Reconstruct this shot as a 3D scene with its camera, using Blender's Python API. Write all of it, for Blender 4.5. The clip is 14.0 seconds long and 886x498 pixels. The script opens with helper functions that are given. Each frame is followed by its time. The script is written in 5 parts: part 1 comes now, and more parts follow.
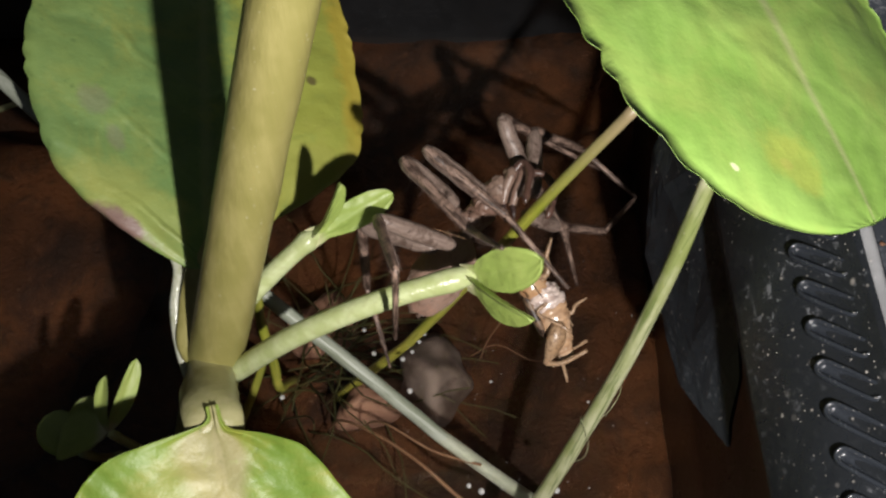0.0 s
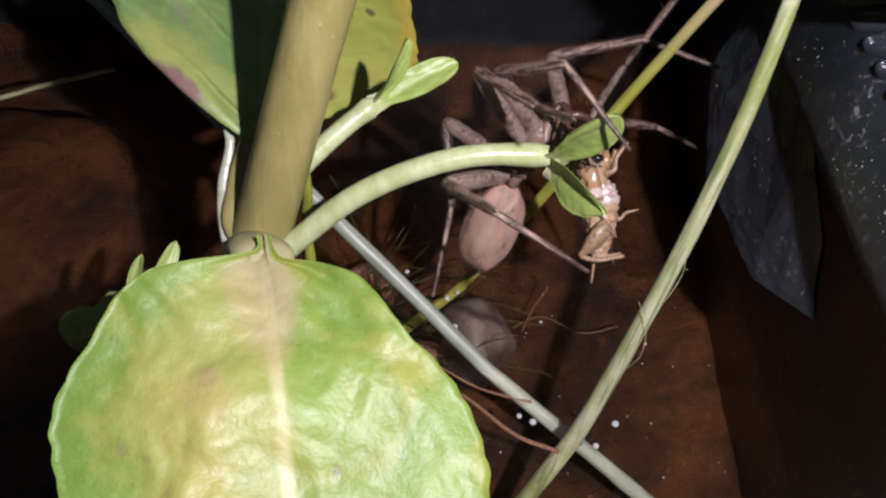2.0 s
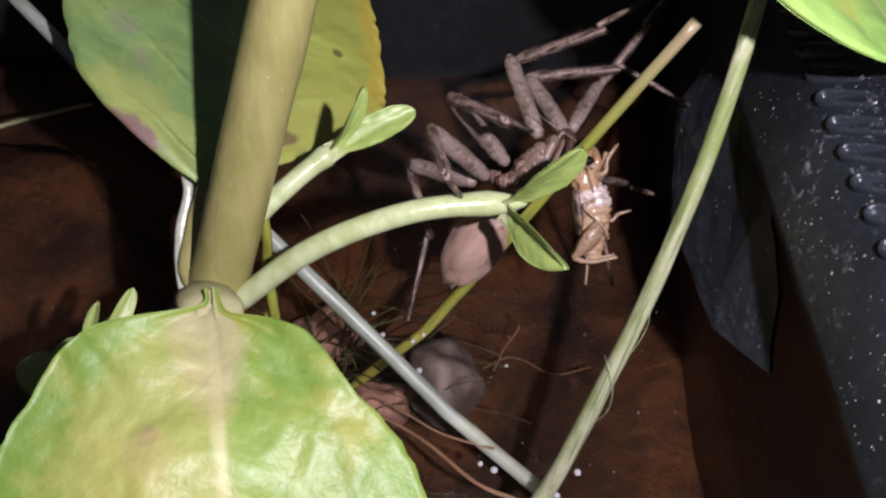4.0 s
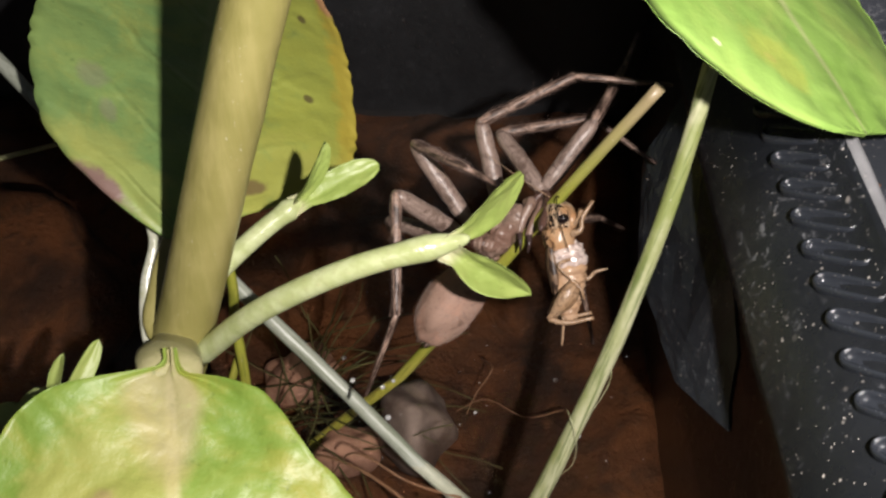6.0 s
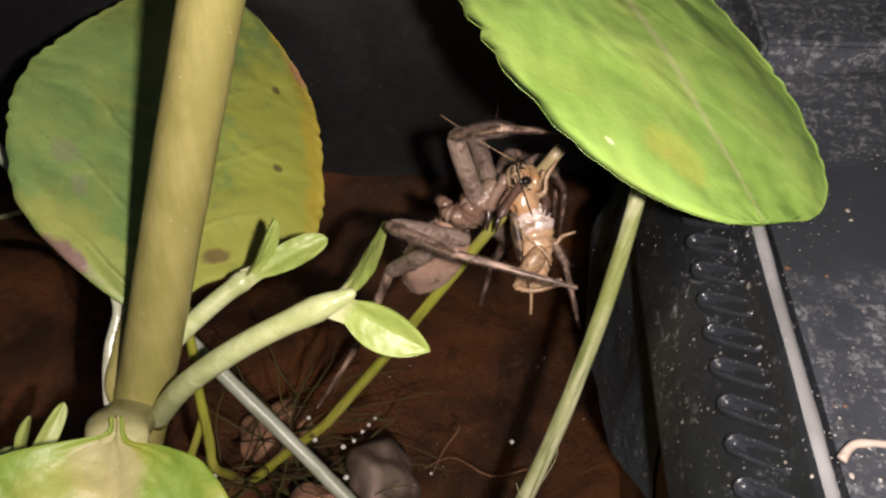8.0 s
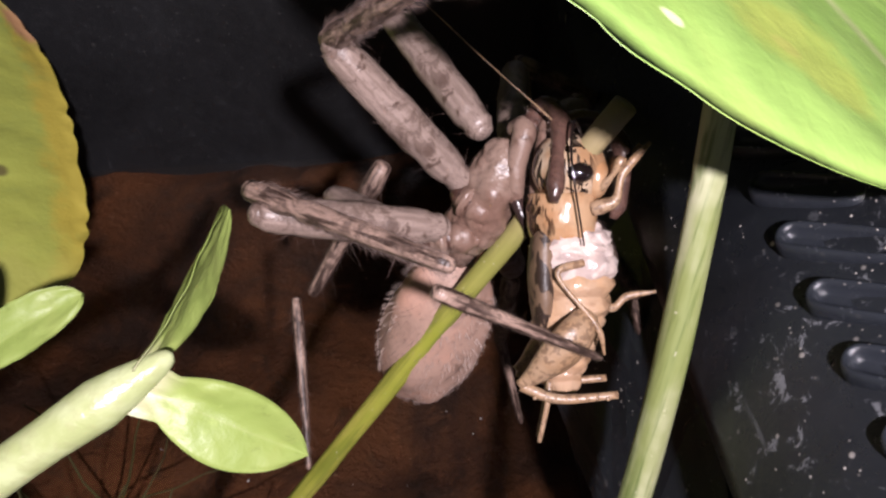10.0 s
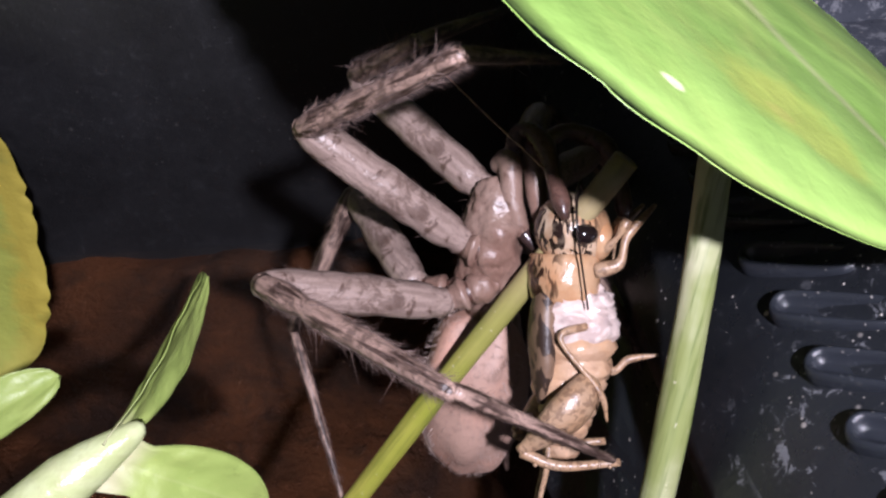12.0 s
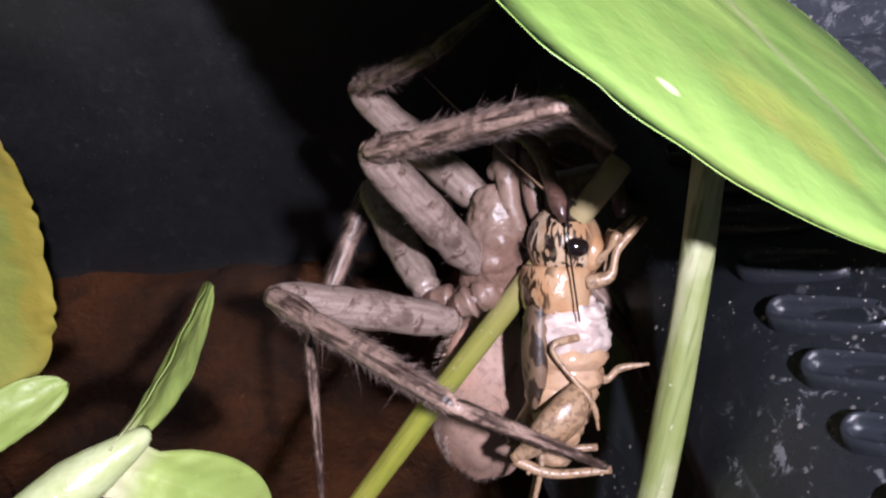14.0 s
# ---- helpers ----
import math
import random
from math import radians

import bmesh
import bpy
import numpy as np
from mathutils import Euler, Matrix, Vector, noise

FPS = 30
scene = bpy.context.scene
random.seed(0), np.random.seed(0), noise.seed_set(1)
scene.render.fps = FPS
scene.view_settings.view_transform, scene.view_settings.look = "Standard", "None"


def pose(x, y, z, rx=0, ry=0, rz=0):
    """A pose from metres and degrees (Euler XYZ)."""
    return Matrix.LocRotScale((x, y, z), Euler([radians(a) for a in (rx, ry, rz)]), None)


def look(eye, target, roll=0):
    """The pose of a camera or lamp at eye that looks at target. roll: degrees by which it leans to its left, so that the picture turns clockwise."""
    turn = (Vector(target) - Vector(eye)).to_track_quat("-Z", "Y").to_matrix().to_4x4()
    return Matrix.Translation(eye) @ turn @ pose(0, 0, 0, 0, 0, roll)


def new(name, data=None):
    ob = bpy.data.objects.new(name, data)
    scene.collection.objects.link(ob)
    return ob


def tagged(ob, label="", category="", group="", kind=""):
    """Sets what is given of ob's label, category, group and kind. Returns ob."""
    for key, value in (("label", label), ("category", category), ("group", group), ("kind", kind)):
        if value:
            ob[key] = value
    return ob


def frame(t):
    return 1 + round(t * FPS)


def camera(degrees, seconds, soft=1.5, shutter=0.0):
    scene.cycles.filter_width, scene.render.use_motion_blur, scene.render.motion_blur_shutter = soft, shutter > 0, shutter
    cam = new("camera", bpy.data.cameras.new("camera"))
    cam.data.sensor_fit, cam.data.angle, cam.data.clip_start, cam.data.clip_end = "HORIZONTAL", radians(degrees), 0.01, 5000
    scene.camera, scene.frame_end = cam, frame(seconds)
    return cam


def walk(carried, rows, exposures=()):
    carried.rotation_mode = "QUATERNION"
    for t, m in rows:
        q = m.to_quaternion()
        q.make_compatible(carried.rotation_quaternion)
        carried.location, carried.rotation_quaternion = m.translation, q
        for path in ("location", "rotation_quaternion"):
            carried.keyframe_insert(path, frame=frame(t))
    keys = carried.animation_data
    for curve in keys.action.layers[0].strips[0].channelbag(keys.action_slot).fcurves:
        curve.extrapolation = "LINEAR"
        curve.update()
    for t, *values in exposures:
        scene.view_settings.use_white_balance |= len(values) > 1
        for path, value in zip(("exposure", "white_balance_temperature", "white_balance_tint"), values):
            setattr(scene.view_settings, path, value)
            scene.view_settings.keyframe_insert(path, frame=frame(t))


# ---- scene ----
# ---------------------------------------------------------------- camera
cam = camera(53.0, 14.0, soft=2.4, shutter=0.3)
PATH = [
    (0, (0.00000, 0.00000, 0.15750), (0.00000, 0.10000, -0.01571), 0.00),
    (0.5, (-0.00172, -0.00316, 0.15492), (-0.00138, 0.09732, -0.01800), -0.15),
    (1, (-0.00261, -0.01624, 0.14402), (-0.00617, 0.09608, -0.02142), -0.66),
    (1.5, (-0.00578, -0.02683, 0.13341), (-0.00939, 0.09793, -0.02287), 0.27),
    (2, (-0.00827, -0.03649, 0.12356), (-0.00894, 0.10000, -0.02263), 1.96),
    (2.5, (-0.00851, -0.04007, 0.12479), (-0.00897, 0.10008, -0.01789), 2.23),
    (3, (-0.00845, -0.03988, 0.12501), (-0.00823, 0.10050, -0.01744), 2.46),
    (3.5, (-0.00419, -0.03489, 0.12588), (-0.00671, 0.10346, -0.01853), 1.52),
    (6, (0.00402, -0.02732, 0.13128), (0.00170, 0.11308, -0.01114), 1.58),
    (6.5, (0.01485, -0.02255, 0.13455), (0.01085, 0.11716, -0.00849), 0.81),
    (7, (0.02221, -0.01768, 0.13748), (0.01201, 0.12052, -0.00673), -0.62),
    (7.5, (0.02075, -0.01969, 0.13874), (0.01049, 0.11826, -0.00571), -0.74),
    (8, (0.01797, -0.02659, 0.13985), (0.00734, 0.11850, 0.00261), -0.45),
    (8.5, (0.01606, -0.00506, 0.12432), (0.00995, 0.13709, -0.01623), -0.92),
    (11, (0.01813, 0.02256, 0.09889), (0.03953, 0.16874, -0.03592), 1.61),
    (11.5, (0.01634, 0.02146, 0.09914), (0.03790, 0.17304, -0.02954), 1.52),
    (12, (0.01589, 0.02086, 0.09927), (0.03833, 0.17576, -0.02524), 1.56),
    (12.5, (0.01544, 0.02009, 0.09935), (0.03761, 0.17593, -0.02404), 1.40),
    (13, (0.01551, 0.01992, 0.09932), (0.03785, 0.17543, -0.02444), 1.36),
    (13.5, (0.01568, 0.01957, 0.09941), (0.03842, 0.17649, -0.02248), 1.44),
    (14, (0.01552, 0.01933, 0.09937), (0.03817, 0.17690, -0.02170), 1.40),
]
walk(cam, [(t, look(eye, target, roll)) for t, eye, target, roll in PATH],
     exposures=[(0.0, -0.15, 6100, 8), (1.5, 0.08, 5750, 17), (3.5, 0.08, 5500, 24), (6.0, 0.08, 6200, 12), (7.0, -0.25, 6600, 12), (8.5, 0.0, 6600, 18),
                (11.0, 0.15, 5400, 25), (14.0, 0.15, 5400, 23)])

# ---------------------------------------------------------------- light: night, one small torch beside the eye
world = bpy.data.worlds.new("night")
scene.world = world
world.use_nodes = True
world.node_tree.nodes["Background"].inputs[0].default_value = (0.042, 0.0428, 0.045, 1)
world.node_tree.nodes["Background"].inputs[1].default_value = 1.0

torch = bpy.data.lights.new("torch", "SPOT")
torch.energy = 1.45
torch.color = (1.0, 0.91, 0.82)
torch.shadow_soft_size = 0.0022
torch.spot_size = radians(110)
torch.spot_blend = 0.6
torch_ob = new("torch", torch)
torch_ob.matrix_world = look((0.030, -0.027, 0.141), (0.005, 0.065, 0.02))


# ---------------------------------------------------------------- helpers
def V(x, y, z):
    """Millimetres to a vector in metres."""
    return Vector((x, y, z)) / 1000.0


def part(name, bm, material, parent=None, label="", smooth=True):
    me = bpy.data.meshes.new(name)
    bm.normal_update()
    bm.to_mesh(me)
    bm.free()
    me.materials.append(material)
    if smooth:
        me.polygons.foreach_set("use_smooth", [True] * len(me.polygons))
    ob = new(name, me)
    if parent is not None:
        ob.parent = parent
    if label:
        tagged(ob, label)
    return ob


def thing(name, label, category, at=(0, 0, 0), group="", kind=""):
    ob = new(name)
    ob.empty_display_size = 0.005
    ob.location = at
    return tagged(ob, label, category, group, kind)


def spline(points, n):
    """Catmull-Rom through the points, n steps per span."""
    p = [points[0] * 2 - points[1], *points, points[-1] * 2 - points[-2]]
    out = []
    for i in range(1, len(p) - 2):
        for k in range(n):
            t = k / n
            a, b, c, d = p[i - 1], p[i], p[i + 1], p[i + 2]
            out.append(0.5 * (2 * b + (c - a) * t + (2 * a - 5 * b + 4 * c - d) * t * t + (3 * b - a - 3 * c + d) * t ** 3))
    out.append(points[-1])
    return out


def tube(points, radius, sides=12, bm=None, rough=0.0, flat=1.0, seed=0.0):
    """A capped tube along the points; radius(s) for s from 0 to 1, in metres."""
    bm = bm or bmesh.new()
    rings, side = [], None
    for i, p in enumerate(points):
        ahead = (points[min(i + 1, len(points) - 1)] - points[max(i - 1, 0)]).normalized()
        if side is None:
            side = ahead.orthogonal().normalized()
        side = (side - ahead * side.dot(ahead)).normalized()
        other = ahead.cross(side)
        r = radius(i / (len(points) - 1)) if callable(radius) else radius
        ring = []
        for k in range(sides):
            a = 2 * math.pi * k / sides
            q = 1 + rough * noise.noise(Vector((math.cos(a) * 1.5, math.sin(a) * 1.5, i * 0.35 + seed)))
            ring.append(bm.verts.new(p + (side * math.cos(a) + other * math.sin(a) * flat) * r * q))
        rings.append(ring)
    for a, b in zip(rings, rings[1:]):
        for k in range(sides):
            bm.faces.new((a[k], a[(k + 1) % sides], b[(k + 1) % sides], b[k]))
    bm.faces.new(list(reversed(rings[0])))
    bm.faces.new(rings[-1])
    return bm


def ball(centre, radii, bm=None, turn=None, u=20, v=12, lump=0.0, seed=0.0, freq=1.3):
    bm = bm or bmesh.new()
    made = bmesh.ops.create_uvsphere(bm, u_segments=u, v_segments=v, radius=1.0)["verts"]
    m = turn.to_4x4() if turn is not None else Matrix()
    for w in made:
        n = w.co.copy()
        k = 1 + lump * noise.noise(n * freq + Vector((seed, seed * 0.7, -seed)))
        w.co = Vector(centre) + (m @ Vector((n.x * radii[0], n.y * radii[1], n.z * radii[2]))) * k
    return bm


def smooth01(x):
    x = max(0.0, min(1.0, x))
    return x * x * (3 - 2 * x)


def eased(knots, x):
    """A value between (place, value) knots, smooth from knot to knot."""
    for k, ((a, va), (b, vb)) in enumerate(zip(knots, knots[1:])):
        if x <= b:
            f = (x - a) / (b - a)
            before = (vb - knots[k - 1][1]) / (b - knots[k - 1][0]) if k else (vb - va) / (b - a)
            after = (knots[k + 2][1] - va) / (knots[k + 2][0] - a) if k + 2 < len(knots) else (vb - va) / (b - a)
            h = b - a
            return max(0.0, (2 * f ** 3 - 3 * f * f + 1) * va + (f ** 3 - 2 * f * f + f) * h * before + (3 * f * f - 2 * f ** 3) * vb + (f ** 3 - f * f) * h * after)
    return knots[-1][1]


def leaf_blade(base, tip, up, half, arch=0.0, cup=0.0, a=0.55, b=0.45, teeth=0, bite=0.0, wrinkle=0.0, nu=48, nv=22,
               thick=0.0005, seed=0.0, curl=0.0, veins=7, base_width=0.0, lobe=0.0, left=None, outline=None, dip=0.0, cup_left=None):
    """A leaf: midrib from base to tip, arched along up, blade cupped across, toothed margin and sunken side veins; UV = along, across.
    outline: instead of the power curves, the half widths of both sides in millimetres, as (share of the length, width) pairs."""
    bm = bmesh.new()
    uv = bm.loops.layers.uv.new("leaf")
    along = tip - base
    length = along.length
    ahead = along.normalized()
    side = ahead.cross(up).normalized()
    normal = side.cross(ahead).normalized()
    peak = (a / (a + b)) ** a * (b / (a + b)) ** b
    sheets = []
    for layer in (1, -1):
        grid = []
        for i in range(nu + 1):
            u = i / nu
            row = []
            right_w = half * max(base_width * (1 - u), (max(u, 1e-4) ** a) * (max(1 - u, 0.0) ** b) / peak)
            left_w = right_w
            if left:
                h2, a2, b2 = left
                left_w = h2 * (max(u, 1e-4) ** a2) * (max(1 - u, 0.0) ** b2) / ((a2 / (a2 + b2)) ** a2 * (b2 / (a2 + b2)) ** b2)
            if outline:
                right_w, left_w = (eased(side_line, u) / 1000 for side_line in outline)
            nick = 1.0
            if teeth:
                saw = (u * teeth + 0.5 * noise.noise(Vector((u * teeth * 0.6, seed, 2)))) % 1.0
                nick = 1 - bite * (0.6 + 0.5 * noise.noise(Vector((u * teeth * 0.9, seed, 7)))) * (1 - abs(2 * saw - 1)) ** 1.5 * smooth01(u * 6) * smooth01((1 - u) * 8)
            for j in range(nv + 1):
                v = 2 * j / nv - 1
                w = (right_w if v > 0 else left_w) * (nick if abs(v) > 0.8 else 1.0)
                c = base + along * u + normal * (arch * math.sin(math.pi * u) - curl * u * u)
                c = c - ahead * lobe * (abs(v) ** 1.5) * (1 - u) ** 3
                lift = (cup if v > 0 or cup_left is None else cup_left) * w * (abs(v) ** 1.6)
                lift -= dip * math.exp(-(v * w / 0.008) ** 2) * max(0.0, 1 - u / 0.3)
                phase = (u - 0.42 * abs(v) * 0.5) * veins
                furrow = abs(math.sin(math.pi * phase)) ** 0.6 * abs(v) * (1 - abs(v) ** 4)
                lift += wrinkle * (furrow - 0.6) * length + wrinkle * 2.2 * length * noise.noise(Vector((u * 3.1, v * 1.7, seed)))
                lift += wrinkle * 0.9 * length * noise.noise(Vector((u * 8.0, v * 4.2 + u * 2.0, seed + 4.0)))
                lift -= 0.010 * length * math.exp(-(v * w / (0.035 * length)) ** 2) * layer * 0.2
                t = thick * 0.5 * (1 - 0.85 * abs(v) ** 6)
                row.append((bm.verts.new(c + side * (w * v) + normal * (lift + layer * t)), u, v * 0.5 + 0.5))
            grid.append(row)
        for i in range(nu):
            for j in range(nv):
                q = [grid[i][j], grid[i + 1][j], grid[i + 1][j + 1], grid[i][j + 1]]
                if layer < 0:
                    q.reverse()
                f = bm.faces.new([x[0] for x in q])
                for loop, x in zip(f.loops, q):
                    loop[uv].uv = (x[1], x[2])
        sheets.append(grid)
    hi, lo = sheets
    rim = [(i, 0) for i in range(nu + 1)] + [(nu, j) for j in range(1, nv + 1)] + [(i, nv) for i in range(nu - 1, -1, -1)] + [(0, j) for j in range(nv - 1, 0, -1)]
    for (i, j), (k, l) in zip(rim, rim[1:] + rim[:1]):
        q = [hi[i][j], hi[k][l], lo[k][l], lo[i][j]]
        f = bm.faces.new([x[0] for x in q])
        for loop, x in zip(f.loops, q):
            loop[uv].uv = (x[1], x[2])
    return bm


# ---------------------------------------------------------------- materials
class Nodes:
    """Short hand for building a material's nodes."""

    def __init__(self, name):
        self.mat = bpy.data.materials.new(name)
        self.mat.use_nodes = True
        self.tree = self.mat.node_tree
        self.bsdf = self.tree.nodes["Principled BSDF"]

    def add(self, kind, links=(), operation=None, interpolation_type=None, data_type=None, blend_type=None, uv_map=None):
        n = self.tree.nodes.new(kind)
        if operation:
            n.operation = operation
        if interpolation_type:
            n.interpolation_type = interpolation_type
        if data_type:
            n.data_type = data_type
        if blend_type:
            n.blend_type = blend_type
        if uv_map:
            n.uv_map = uv_map
        for slot, source in links:
            self.put(n, slot, source)
        return n

    def put(self, n, slot, source):
        if hasattr(source, "is_output"):
            self.tree.links.new(source, n.inputs[slot])
        else:
            n.inputs[slot].default_value = source

    def noise(self, scale, detail=4.0, rough=0.55, vec=None, dist=0.0):
        n = self.add("ShaderNodeTexNoise", [("Scale", scale), ("Detail", detail), ("Roughness", rough), ("Distortion", dist)])
        self.tree.links.new(vec or self.place(), n.inputs["Vector"])
        return n.outputs["Fac"]

    def place(self):
        if not hasattr(self, "coord"):
            self.coord = self.add("ShaderNodeTexCoord")
        return self.coord.outputs["Object"]

    def leaf_uv(self):
        if not hasattr(self, "uvnode"):
            self.uvnode = self.add("ShaderNodeUVMap", uv_map="leaf")
            self.uvsep = self.add("ShaderNodeSeparateXYZ", [(0, self.uvnode.outputs[0])])
        return self.uvsep.outputs[0], self.uvsep.outputs[1]

    def ramp(self, fac, stops):
        n = self.add("ShaderNodeValToRGB", [(0, fac)])
        el = n.color_ramp.elements
        while len(el) < len(stops):
            el.new(0.5)
        for e, (pos, col) in zip(el, stops):
            e.position = pos
            e.color = (*col, 1) if len(col) == 3 else col
        return n.outputs[0]

    def step(self, x, lo, hi):
        n = self.add("ShaderNodeMapRange", [(0, x), (1, lo), (2, hi)], interpolation_type="SMOOTHSTEP")
        return n.outputs[0]

    def math(self, op, x, y=0.0, z=0.0):
        n = self.add("ShaderNodeMath", [(0, x), (1, y), (2, z)], operation=op)
        return n.outputs[0]

    def mix(self, fac, a, b, blend="MIX"):
        n = self.add("ShaderNodeMix", data_type="RGBA", blend_type=blend)
        for slot, source in ((0, fac), (6, a), (7, b)):
            if not hasattr(source, "is_output") and slot:
                source = (*source, 1)
            self.put(n, slot, source)
        return n.outputs[2]

    def spot(self, u, v, cu, cv, ru, rv):
        """1 inside a soft ellipse on the blade."""
        a = self.math("DIVIDE", self.math("SUBTRACT", u, cu), ru)
        b = self.math("DIVIDE", self.math("SUBTRACT", v, cv), rv)
        d = self.math("ADD", self.math("MULTIPLY", a, a), self.math("MULTIPLY", b, b))
        d = self.math("ADD", d, self.math("MULTIPLY", self.math("SUBTRACT", self.noise(210, 5, 0.65), 0.5), 3.0))
        return self.step(d, 1.5, 0.25)

    def bump(self, height, strength, distance=0.0003):
        n = self.add("ShaderNodeBump", [("Height", height), ("Strength", strength), ("Distance", distance)])
        self.tree.links.new(n.outputs[0], self.bsdf.inputs["Normal"])

    def done(self, color, rough=0.5, spec=0.5, **more):
        self.put(self.bsdf, "Base Color", color if hasattr(color, "is_output") else (*color, 1))
        self.put(self.bsdf, "Roughness", rough)
        self.put(self.bsdf, "Specular IOR Level", spec)
        for key, value in more.items():
            self.put(self.bsdf, key.replace("_", " "), value)
        return self.mat


def leaf_material(name, green, light, yellow, yellowing, spots=(), edge_yellow=0.0, rough=0.33, midrib=0.85, throat=0.0, vein_tone=0.2, bulge=1.0, vein_depth=0.35, neck=0.0, gloss=0.55, grain=1.0):
    n = Nodes(name)
    u, v = n.leaf_uv()
    off = n.math("ABSOLUTE", n.math("SUBTRACT", v, 0.5))
    patch = n.noise(70, 4, 0.6, dist=0.5)
    fine = n.noise(520, 5, 0.65)
    cells = n.noise(1500, 2, 0.5)
    col = n.mix(n.step(patch, 0.32, 0.68), green, light)
    far = n.math("MULTIPLY", n.step(off, 0.22, 0.5), edge_yellow)
    gold = n.math("ADD", n.math("MULTIPLY", n.step(n.noise(60, 5, 0.65, dist=0.8), 0.42, 0.72), yellowing), far)
    col = n.mix(n.math("MINIMUM", gold, 0.95), col, yellow)
    wander = n.math("MULTIPLY", n.noise(90, 3), 0.35)
    phase = n.math("ADD", n.math("MULTIPLY", n.math("SUBTRACT", u, n.math("MULTIPLY", off, 0.5)), 5.0), wander)
    saw = n.math("PINGPONG", phase, 0.5)
    vein = n.math("MULTIPLY", n.step(saw, 0.09, 0.0), n.step(off, 0.46, 0.12))
    col = n.mix(n.math("MULTIPLY", n.math("MULTIPLY", vein, vein_tone), n.step(fine, 0.35, 0.6)), col, (0.40, 0.46, 0.12))
    rib = n.step(n.math("ADD", n.math("ADD", off, n.math("MULTIPLY", u, 0.014)), n.math("MULTIPLY", n.math("SUBTRACT", fine, 0.5), 0.012)), 0.034, 0.008)
    col = n.mix(n.math("MULTIPLY", rib, midrib), col, (0.50, 0.49, 0.26))
    if throat:
        wide = n.math("MULTIPLY", n.math("SUBTRACT", 0.27, u), throat)
        edge = n.math("SUBTRACT", n.math("ADD", off, n.math("MULTIPLY", n.math("SUBTRACT", patch, 0.5), 0.08)), wide)
        col = n.mix(n.math("MULTIPLY", n.step(edge, 0.05, -0.05), 0.8), col, (0.33, 0.285, 0.150))
    col = n.mix(n.math("MULTIPLY", n.step(fine, 0.58, 0.80), 0.35 * grain), col, tuple(min(0.7, c * 1.5 + 0.02) for c in light))
    col = n.mix(n.math("MULTIPLY", n.step(fine, 0.42, 0.22), 0.55 * grain), col, tuple(c * 0.5 for c in green))
    if neck:
        col = n.mix(n.step(n.math("ADD", u, n.math("MULTIPLY", fine, 0.1)), neck + 0.12, neck - 0.06), col, (0.47, 0.46, 0.27))
    for cu, cv, ru, rv, tone, power in spots:
        col = n.mix(n.math("MULTIPLY", n.spot(u, v, cu, cv, ru, rv), power), col, tone)
    soft = n.math("ADD", n.math("MULTIPLY", n.noise(70, 2, 0.45, dist=0.4), 4.2 * bulge), n.math("MULTIPLY", n.noise(260, 3, 0.5), 0.17 * bulge))
    fineh = n.math("ADD", n.math("MULTIPLY", fine, 0.10 * grain), n.math("MULTIPLY", cells, 0.03))
    n.bump(n.math("ADD", n.math("ADD", soft, fineh), n.math("MULTIPLY", vein, -vein_depth)), 1.0, 0.0011)
    r = n.math("ADD", n.math("MULTIPLY", fine, 0.22), rough - 0.09)
    return n.done(col, r, gloss)


def stem_material(name, low, high, streak, rough=0.42, lines_power=0.5, straw=None):
    n = Nodes(name)
    long = n.add("ShaderNodeMapping", [("Vector", n.place()), ("Scale", (1.0, 1.0, 0.06))])
    lines = n.noise(1300, 3, 0.6, long.outputs[0])
    broad = n.noise(420, 2, 0.5, long.outputs[0])
    blot = n.noise(120, 4, 0.6)
    col = n.mix(n.step(n.math("ADD", n.math("MULTIPLY", blot, 0.5), n.math("MULTIPLY", broad, 0.5)), 0.38, 0.62), low, high)
    col = n.mix(n.math("MULTIPLY", n.step(lines, 0.48, 0.66), lines_power), col, streak)
    if straw:
        z = n.add("ShaderNodeSeparateXYZ", [(0, n.place())]).outputs[2]
        col = n.mix(n.step(n.math("ADD", z, n.math("MULTIPLY", blot, 0.012)), 0.046, 0.076), col, straw)
    col = n.mix(n.math("MULTIPLY", n.step(n.noise(1500, 2), 0.70, 0.76), 0.5), col, (0.55, 0.52, 0.38))
    n.bump(n.math("ADD", lines, n.math("MULTIPLY", blot, 1.5)), 0.35, 0.0003)
    return n.done(col, rough, 0.5)


